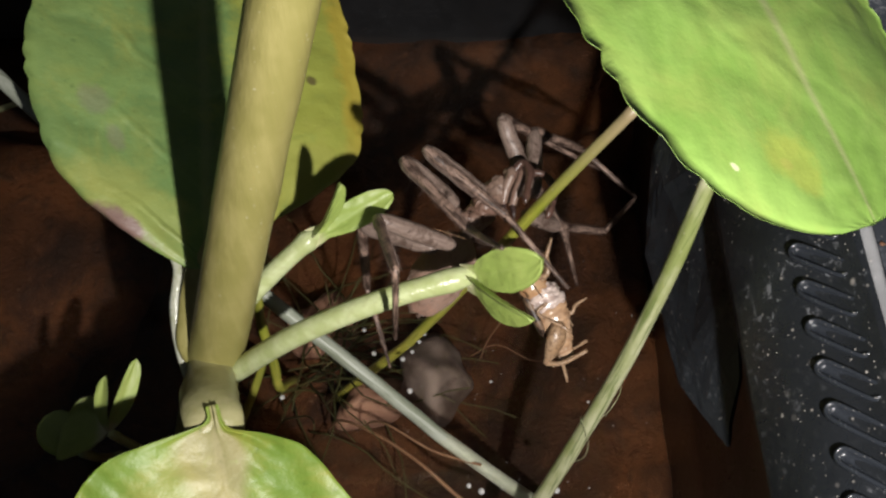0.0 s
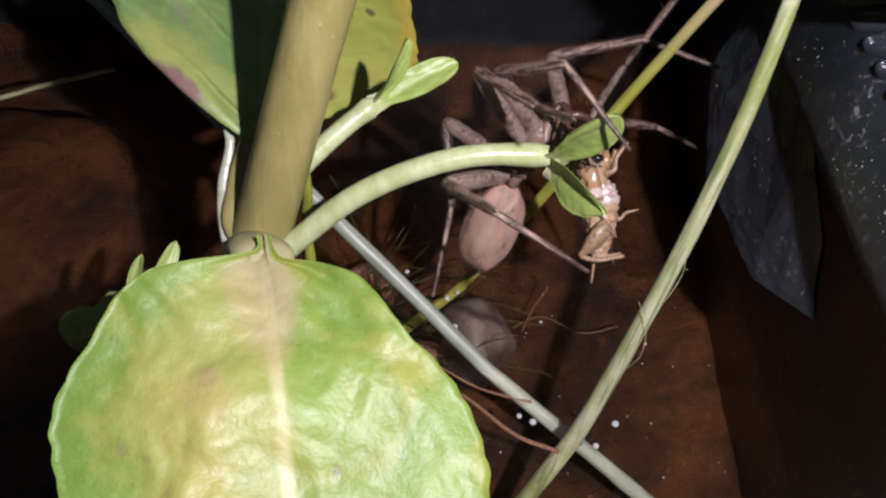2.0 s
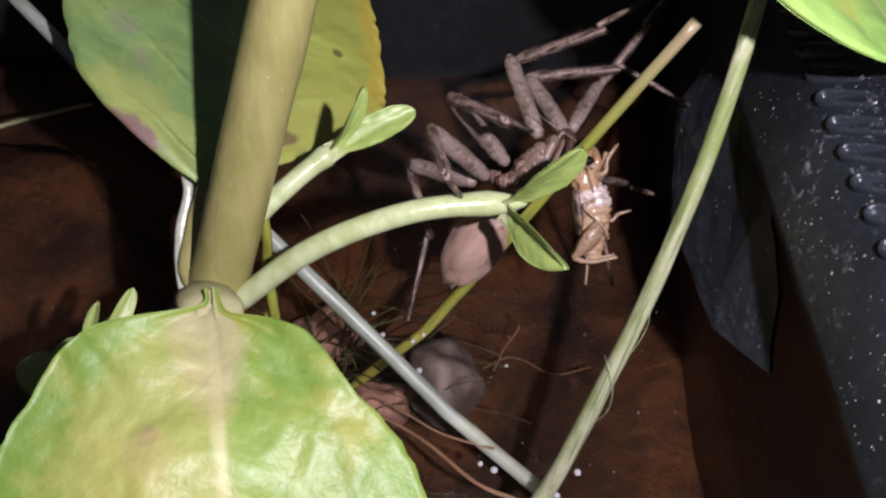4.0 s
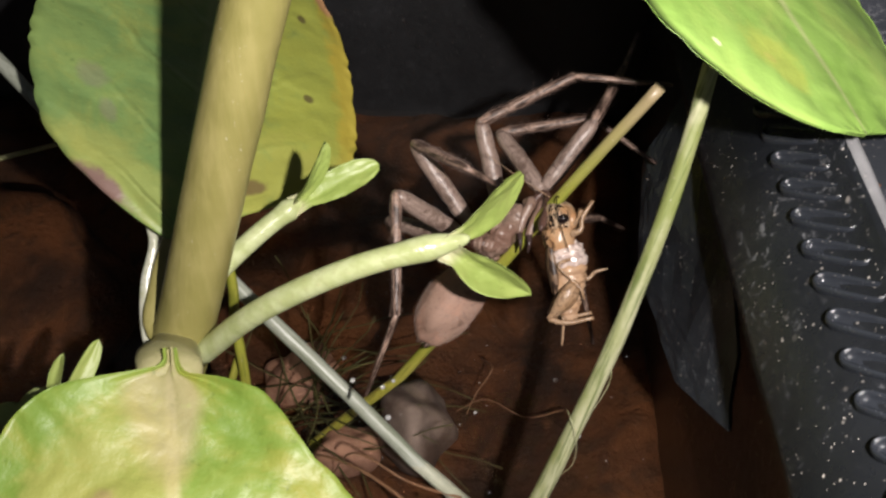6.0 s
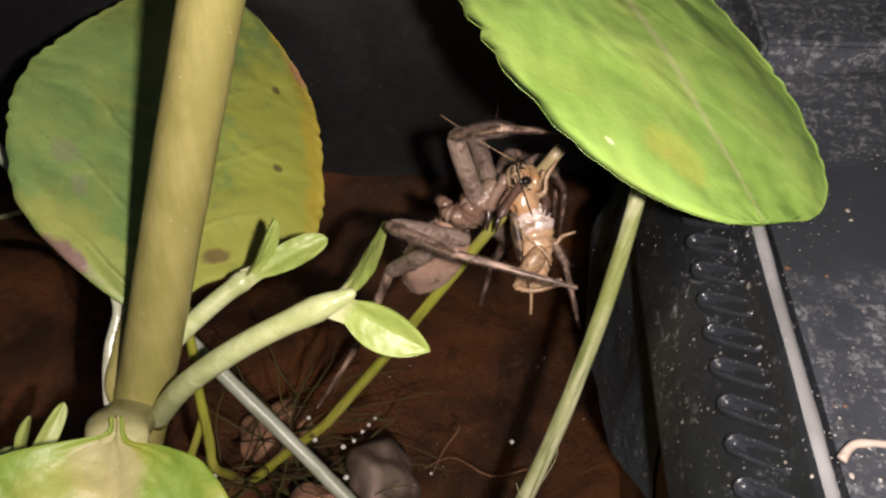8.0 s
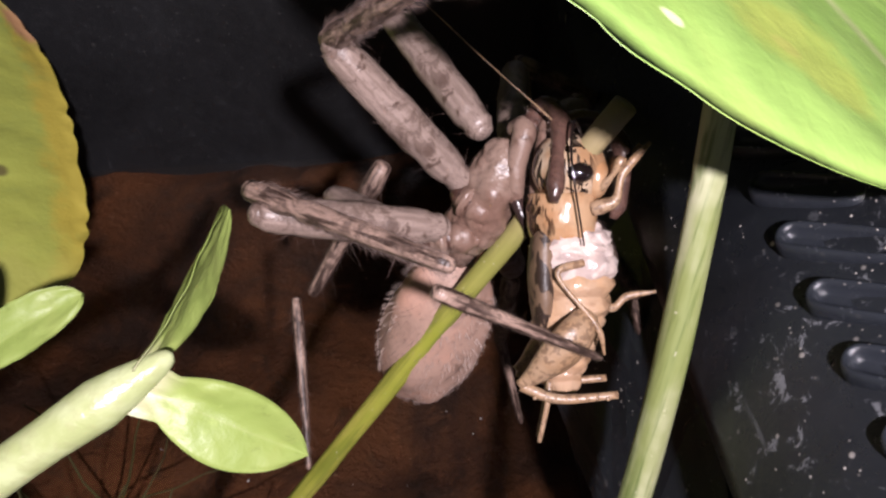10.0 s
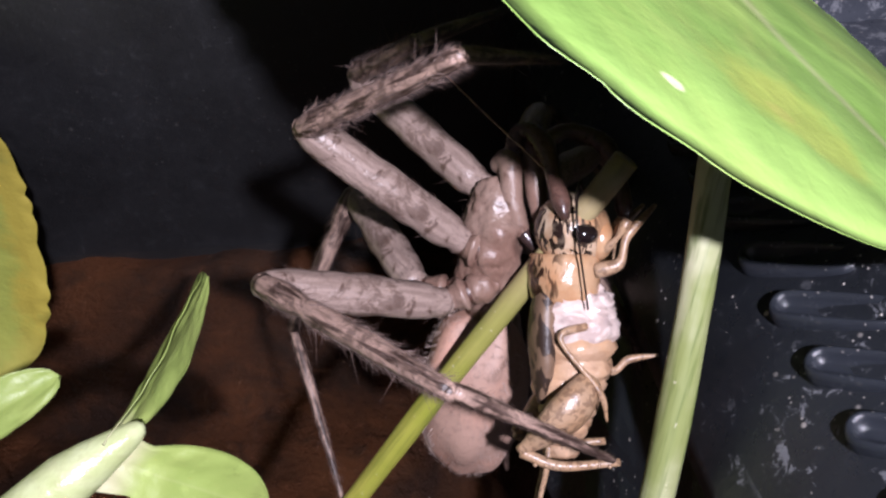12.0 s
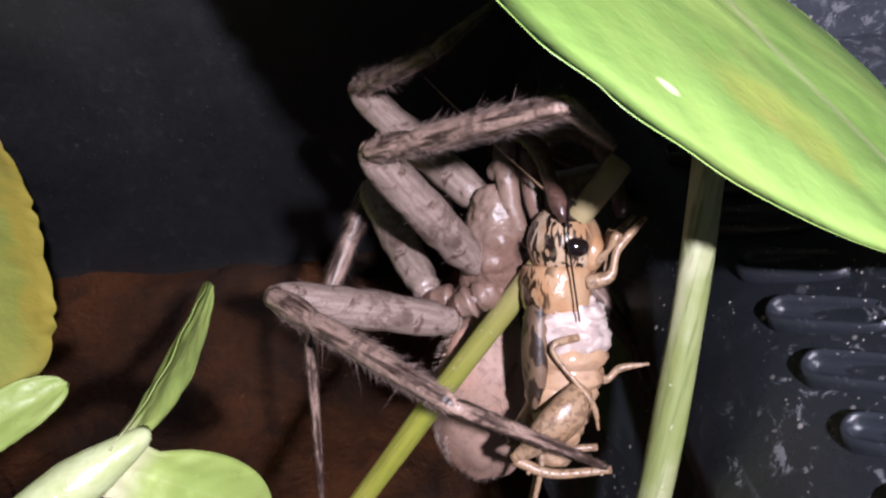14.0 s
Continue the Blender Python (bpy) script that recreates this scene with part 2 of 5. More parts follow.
def plastic_material(name, tone, dust=0.5, rough=0.35, speck=0.5):
    """Black plastic: clouded sheen, dry scum in drifts, pale specks of many sizes, faint scratches."""
    n = Nodes(name)
    big = n.noise(26, 5, 0.65, dist=0.5)
    grime = n.noise(560, 8, 0.8, dist=0.4)
    col = n.mix(n.step(big, 0.35, 0.7), tone, tuple(c * 2.0 for c in tone))
    more = 0.05 * max(0.0, dust - 1)                  # a dustier part is covered more widely
    drift = n.math("MULTIPLY", n.step(big, 0.44 - more, 0.60 - more), n.step(grime, 0.57 - more, 0.63 - more))
    col = n.mix(n.math("MULTIPLY", drift, min(0.8, 0.75 * dust)), col, (0.20, 0.205, 0.22))
    dots = []
    for scale, share in ((430.0, 0.955), (950.0, 0.82), (1900.0, 0.80)):
        cell = n.add("ShaderNodeTexVoronoi", [("Vector", n.place()), ("Scale", scale), ("Randomness", 1.0)])
        pick = n.add("ShaderNodeSeparateXYZ", [(0, cell.outputs["Color"])]).outputs[0]
        dots.append(n.math("MULTIPLY", n.step(cell.outputs["Distance"], 0.24, 0.10), n.step(pick, share, share + 0.04)))
    dot = n.math("MULTIPLY", n.math("MAXIMUM", dots[0], n.math("MAXIMUM", dots[1], dots[2])), n.step(n.noise(60, 3), 0.38, 0.62))
    col = n.mix(n.math("MULTIPLY", dot, speck), col, (0.50, 0.46, 0.42))
    lean = n.add("ShaderNodeMapping", [("Vector", n.place()), ("Scale", (1.0, 0.12, 1.0)), ("Rotation", (0.3, 0.2, 0.5))])
    scratch = n.step(n.noise(700, 3, 0.6, lean.outputs[0]), 0.66, 0.74)
    col = n.mix(n.math("MULTIPLY", n.math("MULTIPLY", scratch, n.step(big, 0.5, 0.62)), 0.35 * dust), col, (0.24, 0.25, 0.27))
    r = n.math("ADD", n.math("MULTIPLY", grime, 0.4), rough - 0.14)
    n.bump(n.math("ADD", n.math("ADD", n.math("MULTIPLY", n.noise(120, 5), 1.4), n.math("MULTIPLY", grime, 0.5)), n.math("MULTIPLY", dot, 0.4)), 0.5, 0.0003)
    return n.done(col, r, 0.5)


LEAF_BACK = leaf_material("leaf_green_yellow", (0.135, 0.235, 0.075), (0.205, 0.31, 0.092), (0.46, 0.39, 0.06), 0.30, edge_yellow=0.06, rough=0.46, bulge=0.45, vein_tone=0.06, midrib=0.2, vein_depth=0.15,
    # first spot pales one half: light from that side put into the colour
    spots=((0.45, 0.92, 0.45, 0.34, (0.40, 0.42, 0.065), 0.75), (0.60, 1.0, 0.36, 0.075, (0.50, 0.38, 0.05), 0.75), (0.18, 0.80, 0.16, 0.25, (0.36, 0.36, 0.08), 0.6), (0.10, 0.16, 0.11, 0.24, (0.36, 0.36, 0.09), 0.45),
           (0.80, 1.0, 0.05, 0.05, (0.42, 0.20, 0.12), 0.8), (0.075, 0.05, 0.045, 0.10, (0.19, 0.11, 0.10), 0.95),
           (0.715, 0.84, 0.012, 0.018, (0.09, 0.06, 0.03), 0.8), (0.461, 0.83, 0.012, 0.018, (0.09, 0.06, 0.03), 0.8), (0.17, 0.78, 0.025, 0.06, (0.16, 0.10, 0.05), 0.8),
           (0.33, 0.18, 0.03, 0.05, (0.22, 0.21, 0.14), 0.5), (0.25, 0.22, 0.03, 0.03, (0.22, 0.21, 0.14), 0.5)))
LEAF_FRONT = leaf_material("leaf_mottled", (0.132, 0.215, 0.028), (0.195, 0.28, 0.047), (0.300, 0.275, 0.048), 0.7, edge_yellow=0.0,
    spots=((0.26, 0.66, 0.018, 0.024, (0.10, 0.06, 0.06), 0.85), (0.29, 0.66, 0.05, 0.06, (0.34, 0.26, 0.12), 0.5), (0.36, 0.85, 0.012, 0.015, (0.10, 0.13, 0.05), 0.7), (0.38, 0.80, 0.008, 0.010, (0.10, 0.13, 0.05), 0.6),
           (0.44, 0.38, 0.012, 0.012, (0.12, 0.10, 0.03), 0.7), (0.30, 0.68, 0.22, 0.22, (0.38, 0.34, 0.10), 0.5)), rough=0.46, throat=0.95, midrib=0.85, bulge=1.0, vein_depth=0.05, vein_tone=0.08, gloss=0.5)
LEAF_RIGHT = leaf_material("leaf_fresh", (0.205, 0.35, 0.065), (0.28, 0.44, 0.10), (0.38, 0.43, 0.11), 0.40,
    spots=((0.864, 0.891, 0.0062, 0.011, (0.66, 0.68, 0.42), 0.9), (0.883, 0.731, 0.010, 0.02, (0.40, 0.36, 0.12), 0.5), (0.883, 0.70, 0.055, 0.09, (0.40, 0.42, 0.07), 0.5)), rough=0.38, midrib=0.5, vein_tone=0.04, bulge=0.45, vein_depth=0.04, grain=0.35)
BUD_LEAF = leaf_material("leaf_young", (0.25, 0.33, 0.075), (0.33, 0.41, 0.11), (0.46, 0.46, 0.16), 0.3, midrib=0.10, vein_tone=0.0, rough=0.42, bulge=0.10, vein_depth=0.0, neck=0.16)
SHEATH = stem_material("sheath_pale", (0.29, 0.275, 0.13), (0.35, 0.325, 0.17), (0.24, 0.255, 0.09), 0.36, lines_power=0.3)
STEM = stem_material("stem_fleshy", (0.245, 0.222, 0.070), (0.31, 0.275, 0.100), (0.22, 0.21, 0.060), lines_power=0.18)
SHOOT = stem_material("shoot_pale", (0.37, 0.42, 0.18), (0.49, 0.54, 0.29), (0.36, 0.37, 0.18), 0.28, lines_power=0.35)
REED = stem_material("reed_green", (0.19, 0.22, 0.07), (0.40, 0.40, 0.25), (0.07, 0.105, 0.02), 0.5, lines_power=0.75)
REED_GREY = stem_material("reed_grey", (0.22, 0.24, 0.18), (0.34, 0.36, 0.30), (0.13, 0.15, 0.09), lines_power=0.6)
REED_YELLOW = stem_material("reed_yellow", (0.22, 0.24, 0.025), (0.34, 0.32, 0.055), (0.13, 0.15, 0.02), lines_power=0.6, straw=(0.27, 0.21, 0.12))
PLASTIC = plastic_material("black_plastic", (0.008, 0.0082, 0.009), 0.10, 0.42, 0.05)
PLASTIC_WALL = plastic_material("black_plastic_wall", (0.0072, 0.0082, 0.0100), 0.8, 0.25, 1.0)
PLASTIC_RIM = plastic_material("black_plastic_rim", (0.030, 0.033, 0.040), 2.0, 0.26, 0.9)
PLASTIC_FOLD = plastic_material("dusty_plastic", (0.010, 0.0115, 0.014), 0.35, 0.26, 0.8)
PLASTIC_WORN = plastic_material("worn_plastic", (0.13, 0.13, 0.135), 1.0, 0.25, 0.4)


def silt_material():
    n = Nodes("brown_silt")
    a, b, c = n.noise(34, 6, 0.65, dist=0.6), n.noise(150, 7, 0.7, dist=0.4), n.noise(900, 4)
    col = n.mix(n.step(a, 0.34, 0.66), (0.018, 0.0075, 0.0032), (0.084, 0.030, 0.0085))
    col = n.mix(n.math("MULTIPLY", n.step(b, 0.50, 0.70), 0.75), col, (0.016, 0.009, 0.005))
    col = n.mix(n.math("MULTIPLY", n.step(b, 0.42, 0.28), 0.6), col, (0.11, 0.046, 0.020))
    col = n.mix(n.math("MULTIPLY", n.step(c, 0.66, 0.78), 0.6), col, (0.20, 0.13, 0.08))
    n.bump(n.math("ADD", n.math("MULTIPLY", b, 2.0), n.math("MULTIPLY", c, 0.5)), 0.9, 0.0012)
    return n.done(col, 0.85, 0.2)


def stone_material(name, tone, dark):
    n = Nodes(name)
    a, b = n.noise(70, 5, 0.6), n.noise(500, 5, 0.7)
    col = n.mix(n.step(a, 0.4, 0.62), tone, dark)
    col = n.mix(n.math("MULTIPLY", n.step(b, 0.55, 0.75), 0.4), col, tuple(c * 0.5 for c in tone))
    n.bump(b, 0.5)
    return n.done(col, 0.75, 0.3)


def water_material():
    n = Nodes("clear_water")
    n.bump(n.math("ADD", n.noise(45, 2), n.math("MULTIPLY", n.noise(160, 2), 0.25)), 0.09, 0.002)
    return n.done((0.90, 0.85, 0.78), 0.0, 0.5, Transmission_Weight=1.0, IOR=1.33)


SILT = silt_material()
STONE = stone_material("grey_stone", (0.150, 0.115, 0.098), (0.05, 0.032, 0.024))
STONE_PINK = stone_material("pink_stone", (0.24, 0.13, 0.085), (0.15, 0.08, 0.055))
WATER = water_material()
N_DROP = Nodes("water_bead")
DROP = N_DROP.done((0.9, 0.9, 0.9), 0.16, 0.8, Transmission_Weight=0.6, IOR=1.33)


# ---------------------------------------------------------------- the tray: bottom, walls, water
def sheet(nx, ny, corner, ex, ey, height):
    bm = bmesh.new()
    g = [[bm.verts.new(corner + ex * (i / nx) + ey * (j / ny) + Vector((0, 0, height(i / nx, j / ny)))) for j in range(ny + 1)] for i in range(nx + 1)]
    for i in range(nx):
        for j in range(ny):
            bm.faces.new((g[i][j], g[i + 1][j], g[i + 1][j + 1], g[i][j + 1]))
    return bm


def box(lo, hi, bm=None, bevel=0.0006):
    bm = bm or bmesh.new()
    one = bmesh.new()
    bmesh.ops.create_cube(one, size=1.0)
    for w in one.verts:
        w.co = Vector([(l + h) / 2 + c * (h - l) for l, h, c in zip(lo, hi, w.co)])
    bmesh.ops.bevel(one, geom=one.edges[:], offset=bevel, segments=2, affect="EDGES")
    me = bpy.data.meshes.new("scratch")
    one.to_mesh(me)
    one.free()
    bm.from_mesh(me)
    bpy.data.meshes.remove(me)
    return bm


def bed_height(u, v):
    p = Vector((u * 5, v * 5, 0.3))
    bank = 0.0325 * smooth01((v - 0.90) / 0.085)
    return bank + 0.004 * noise.noise(p) + 0.0026 * noise.noise(p * 5) + 0.0010 * noise.noise(p * 13)


floor = part("floor", sheet(110, 110, V(-134, -60, -34), V(184, 0, 0), V(0, 209.5, 0), bed_height), SILT)
tagged(floor, "brown silty bottom of the tray under clear water", "tray bottom", kind="structure")

water = part("water", sheet(40, 40, V(-134, -60, 0), V(182, 0, 0), V(0, 211, 0), lambda u, v: 0.0), WATER)
water.visible_shadow = False
tagged(water, "still clear shallow water in a black tray", "water", kind="structure")

tagged(part("wall_back", box(V(-140, 149, -40), V(60, 156, 95)), PLASTIC, smooth=False), "scuffed black plastic back wall of the tray", "tray wall", kind="structure")
tagged(part("wall_left", box(V(-142, -66, -40), V(-134.5, 148.5, 95)), PLASTIC, smooth=False), "black plastic side wall of the tray", "tray wall", kind="structure")
tagged(part("wall_front", box(V(-134, -68, -40), V(60, -61, 60)), PLASTIC, smooth=False), "black plastic front wall of the tray", "tray wall", kind="structure")


def right_wall():
    prof = [(60, -40), (47, -40), (46, 0), (45, 26), (44, 42), (39.5, 48.5), (39.2, 51), (42.4, 57), (44.6, 59.6), (46.6, 61.2), (48.6, 63.0), (49.3, 65.6),
            (49.9, 66.3), (50.6, 65.6), (51.4, 61.5), (53, 59.6), (55.5, 59.6), (70, 60.5), (95, 62), (95, 55), (60, 50)]
    bm = bmesh.new()
    ny = 90
    rings = [[bm.verts.new(V(x + 0.25 * noise.noise(Vector((j * 0.12, z * 0.1, 2))), -60 + 208 * j / ny, z)) for x, z in prof] for j in range(ny + 1)]
    for a, b in zip(rings, rings[1:]):
        for k in range(len(prof)):
            bm.faces.new((a[k], a[(k + 1) % len(prof)], b[(k + 1) % len(prof)], b[k]))
    bm.faces.new(rings[0])
    bm.faces.new(list(reversed(rings[-1])))
    bmesh.ops.recalc_face_normals(bm, faces=bm.faces[:])
    return bm


wall_right = part("wall_right", right_wall(), PLASTIC_WALL)
wall_right.data.materials.append(PLASTIC_RIM)
for face in wall_right.data.polygons:
    if face.center.x > 0.0553 and face.center.z > 0.056:
        face.material_index = 1
tagged(wall_right, "black plastic side wall with a ribbed, dusty rim", "tray wall", kind="structure")
ridge = bmesh.new()
tube([V(51.0 + 0.3 * noise.noise(Vector((k * 0.21, 3.3, 0))) + 0.022 * (52 * k / 39 - 26), -44 + 190 * k / 39, 65.3) for k in range(40)], lambda s: 0.0010 + 0.0002 * noise.noise(Vector((s * 30, 0, 1))), 10, ridge, rough=0.12)
part("ridge", ridge, PLASTIC_WORN, wall_right, "pale worn ridge along the rim")


PLASTIC_RIB = plastic_material("rib_plastic", (0.014, 0.016, 0.020), 0.6, 0.17, 0.5)


def rib_mesh():
    """One moulded rib: a slanting rounded bar with a sunken top across the shoulder of the rim."""
    run = Vector((0.84, -0.82, 0.54)).normalized()
    slope = Vector((0.84, 0, 0.54))
    out = Vector((-0.54, 0, 0.84))
    across = out.cross(run).normalized()
    bm = bmesh.new()
    rings = []
    for reach, height in ((1.36, -0.25), (1.30, 0.45), (1.14, 0.92), (0.92, 0.98), (0.70, 0.55), (0.50, 0.10), (0.20, 0.02)):
        ring = []
        for k in range(28):
            a = 2 * math.pi * k / 28
            c, d = math.cos(a), math.sin(a)
            ring.append(bm.verts.new((run * (3.5 + 2.9 * math.tanh(4 * c) + reach * c) + across * reach * d + out * height) * 0.001))
        rings.append(ring)
    for a, b in zip(rings, rings[1:]):
        for k in range(28):
            bm.faces.new((a[k], a[(k + 1) % 28], b[(k + 1) % 28], b[k]))
    bm.faces.new(rings[-1])
    bmesh.ops.recalc_face_normals(bm, faces=bm.faces[:])
    me = bpy.data.meshes.new("rib")
    bm.to_mesh(me)
    bm.free()
    me.materials.append(PLASTIC_RIB)
    me.polygons.foreach_set("use_smooth", [True] * len(me.polygons))
    return me


RIB = rib_mesh()
for k in range(-11, 14):
    rib = new("rib", RIB)
    rib.parent = wall_right
    rib.location = V(44.6, 56.0 + 5.25 * k, 59.8)


# ---------------------------------------------------------------- the large water plant
plant = thing("water_plant", "fleshy green water plant with broad toothed leaves", "plant", V(-44.2, 51.7, 0))
AXIS = Vector((0.2861, 0.2074, 0.9355))


def on_stem(z):
    return V(-44.2, 51.7, 0) + AXIS * (z / 1000 / AXIS.z)


def own(points, ob):
    return [p - ob.location for p in points]


def under(ob_parent, bm):
    """Shift a mesh built in world metres into its parent's space."""
    bmesh.ops.translate(bm, verts=bm.verts[:], vec=-ob_parent.location)
    return bm


def stem_radius(s):
    z = -34 + s * 174
    return 0.001 * (4.6 - 0.006 * z + 0.35 * math.exp(-((z - 23) / 2.0) ** 2) + 0.8 * math.exp(-((z - 104) / 4) ** 2))


stem_pts = [on_stem(-34 + 174 * k / 60) for k in range(61)]
part("stem", under(plant, tube(stem_pts, stem_radius, 24, rough=0.03)), STEM, plant, "thick pale green stem")

BACK_LINE = (((0, 2.5), (0.06, 6.5), (0.10, 9.5), (0.145, 15), (0.20, 21), (0.28, 27.5), (0.38, 29.8), (0.5, 29.2), (0.6, 28.3), (0.69, 26.7), (0.77, 24.2), (0.86, 19.3), (0.93, 14), (0.98, 8), (1, 0)),
             ((0, 3), (0.03, 8), (0.09, 15.6), (0.13, 19.6), (0.18, 23), (0.25, 25.4), (0.38, 28), (0.48, 27.9), (0.56, 26.6), (0.66, 22.8), (0.78, 17.4), (0.9, 10.5), (0.97, 5.5), (1, 0)))
leaf_a = part("leaf", under(plant, leaf_blade(V(-37, 67, 35), V(-45, 146.5, 50.9), Vector((0.622, -0.152, 1)), 0.028, outline=BACK_LINE, cup=0.0,
              teeth=17, bite=0.028, wrinkle=0.005, seed=1.0, nu=150, nv=30)), LEAF_BACK, plant, "broad green leaf yellowing at one margin, brown spotted")
FRONT_LINE = (((0, 0.8), (0.034, 1.8), (0.044, 7.5), (0.06, 13.8), (0.109, 18.4), (0.167, 20.9), (0.23, 24), (0.3, 25.9), (0.376, 25.5), (0.45, 24.2), (0.6, 20), (0.8, 12.5), (0.93, 6), (1, 0)),
              ((0, 0.8), (0.05, 2.0), (0.066, 5.5), (0.08, 8), (0.108, 11.4), (0.172, 14.5), (0.222, 16.4), (0.281, 19.8), (0.341, 22.2), (0.408, 23.5), (0.48, 24), (0.65, 20.5), (0.8, 14), (0.93, 6.5), (1, 0)))
part("leaf", under(plant, leaf_blade(V(-31.5, 41.5, 43.1), V(-18, -22, 14.1), Vector((0.17, -0.42, 1)), 0.025, outline=FRONT_LINE, cup=-0.02, dip=0.0032,
              teeth=19, bite=0.022, wrinkle=0.007, veins=0, seed=2.0, nu=150, nv=44)), LEAF_FRONT, plant, "glossy mottled yellow-green leaf with pale midrib")
part("leaf", under(plant, leaf_blade(V(11.6, 126.4, 87.9), V(50.6, 54, 70.8), Vector((0.30, 0.245, 1)), 0.0311, arch=0.0043, cup=-0.003, cup_left=-0.074, a=0.917, b=0.511,
              left=(0.0272, 0.62, 0.33), curl=0.001, teeth=17, bite=0.05, wrinkle=0.003, seed=3.0, nu=140, nv=34)), LEAF_RIGHT, plant, "bright fresh green leaf arching over the water")
part("petiole", under(plant, tube(spline([on_stem(110), V(-6, 100, 108), V(4, 118, 98), V(11.6, 126.4, 88.1)], 8), 0.0022, 12)), STEM, plant)


WING = stem_material("sheath_silver", (0.36, 0.37, 0.27), (0.50, 0.50, 0.42), (0.28, 0.30, 0.16), 0.22, lines_power=0.5)


def strap(points, wide, high, sides=24):
    """A flattening band: half width and half height at each point, in millimetres, eased between."""
    n = 6
    path = spline(points, n)
    bm = bmesh.new()
    rings = []
    for i, p in enumerate(path):
        k, f = min(i // n, len(points) - 2), (i / n) - min(i // n, len(points) - 2)
        w, h = wide[k] + (wide[k + 1] - wide[k]) * f, high[k] + (high[k + 1] - high[k]) * f
        ahead = (path[min(i + 1, len(path) - 1)] - path[max(i - 1, 0)]).normalized()
        side = ahead.cross(Vector((0.24, 0.1, 1))).normalized()
        top = side.cross(ahead)
        ring = []
        for m in range(sides):
            a = 2 * math.pi * m / sides
            q = 1 + 0.06 * noise.noise(Vector((math.cos(a) * 2, math.sin(a) * 2, i * 0.2)))
            ring.append(bm.verts.new(p + (side * math.cos(a) * w + top * math.sin(a) * h) * 0.001 * q))
        rings.append(ring)
    for a, c in zip(rings, rings[1:]):
        for m in range(sides):
            bm.faces.new((a[m], a[(m + 1) % sides], c[(m + 1) % sides], c[m]))
    bm.faces.new(list(reversed(rings[0])))
    bm.faces.new(rings[-1])
    return bm


part("leaf_sheath", under(plant, strap([on_stem(24), V(-36.6, 52.2, 26.2), V(-35, 47.8, 31.4), V(-33.4, 44.2, 35.8), V(-32.0, 41, 37.4), V(-31.0, 37.5, 34.8), V(-30, 33, 30.5)],
              (3.5, 3.9, 4.2, 4.3, 4.2, 3.6, 2.0), (3.2, 3.3, 2.8, 2.2, 1.5, 0.9, 0.4))), SHEATH, plant, "broad pale sheath at the foot of the front leaf")
part("leaf_sheath", under(plant, tube(spline([V(-40.9, 53.5, 23.4), V(-42.2, 58.5, 26.0), V(-42.6, 63.5, 29.3), V(-41.9, 68, 33.0), V(-42.6, 69.8, 36.6)], 6), lambda s: 0.001 * (0.55 + 0.35 * math.sin(math.pi * s)), 10, flat=1.6)), WING, plant, "silvery pale sheath edge of the back leaf")
part("petiole", under(plant, strap([on_stem(22), V(-39.2, 58.5, 26), V(-38.4, 63.5, 30.2), V(-37.3, 67.5, 34.6), V(-37, 72, 35.6)], (3.4, 3.6, 3.6, 3.2, 1.0), (2.6, 1.8, 1.2, 0.9, 0.4))), STEM, plant)


# side shoot that the spider leans on: pivots at the node
def side_shoot(node, bend, r0, r1):
    """A shoot modelled along +x from its foot, flaring into the node that bears the young leaves."""
    pts = spline([V(0, 0, 0), V(node * 0.35, 0, bend), V(node * 0.7, 0, bend), V(node, 0, 0), V(node + 0.5, 0, -bend * 0.05)], 8)
    bm = tube(pts, lambda s: 0.001 * (r0 + (r1 - r0) * s + 0.35 * math.exp(-((s - 0.66) / 0.04) ** 2)) * (1 - 0.95 * smooth01((s - 0.62) / 0.30)), 16)
    return part("side_shoot", bm, SHOOT, plant, "pale side shoot with a pair of young leaves")


def young_leaf(shoot, length, half, seed, cup=0.3, teeth=0, tip=0.55):
    """A leaf along its own +x, blade facing +z, clasping the node with a broad foot."""
    bm = leaf_blade(V(0, 0, 0), V(length, 0, 0), Vector((0, 0, 1)), half / 1000, arch=0.0006, cup=cup, a=0.9, b=tip, wrinkle=0.010, nu=40, nv=16, thick=0.0007,
                    seed=seed, base_width=0.70, teeth=teeth, bite=0.05)
    return part("young_leaf", bm, BUD_LEAF, shoot)


def facing(base, tip, normal):
    """A pose at base: x towards tip, z as near normal as it can be."""
    x = (tip - base).normalized()
    z = (normal - x * normal.dot(x)).normalized()
    return Matrix.Translation(base) @ Matrix((x, z.cross(x), z)).transposed().to_4x4()


def aim(foot, end, twist=0.0):
    """A pose at foot whose x axis points to end, z axis as upright as it can be."""
    x = (end - foot).normalized()
    y = Vector((0, 0, 1)).cross(x).normalized()
    z = x.cross(y)
    m = Matrix((x, y, z)).transposed().to_4x4()
    return Matrix.Translation(foot) @ m @ pose(0, 0, 0, twist)


SHOOT_FOOT = V(-34, 54.5, 23)
shoot_a = side_shoot(45.8, 5.4, 1.8, 1.5)
upper_leaf = young_leaf(shoot_a, 15.6, 3.3, 1.0, 0.16, teeth=9)
lower_leaf = young_leaf(shoot_a, 14.2, 3.1, 2.0, 0.35, tip=0.85)
FORK = V(-17.9, 70.9, 42.2)
shoot_b = side_shoot(22.0, 0.8, 1.6, 1.4)
shoot_b.matrix_basis = Matrix.Translation(-plant.location) @ aim(on_stem(31), FORK)
young_leaf(shoot_b, 14.5, 2.3, 3.0, 0.4, 9).matrix_basis = facing(V(20.5, 0, 0), V(35.4, -3.6, -2.0), Vector((0, -0.5, 1)))
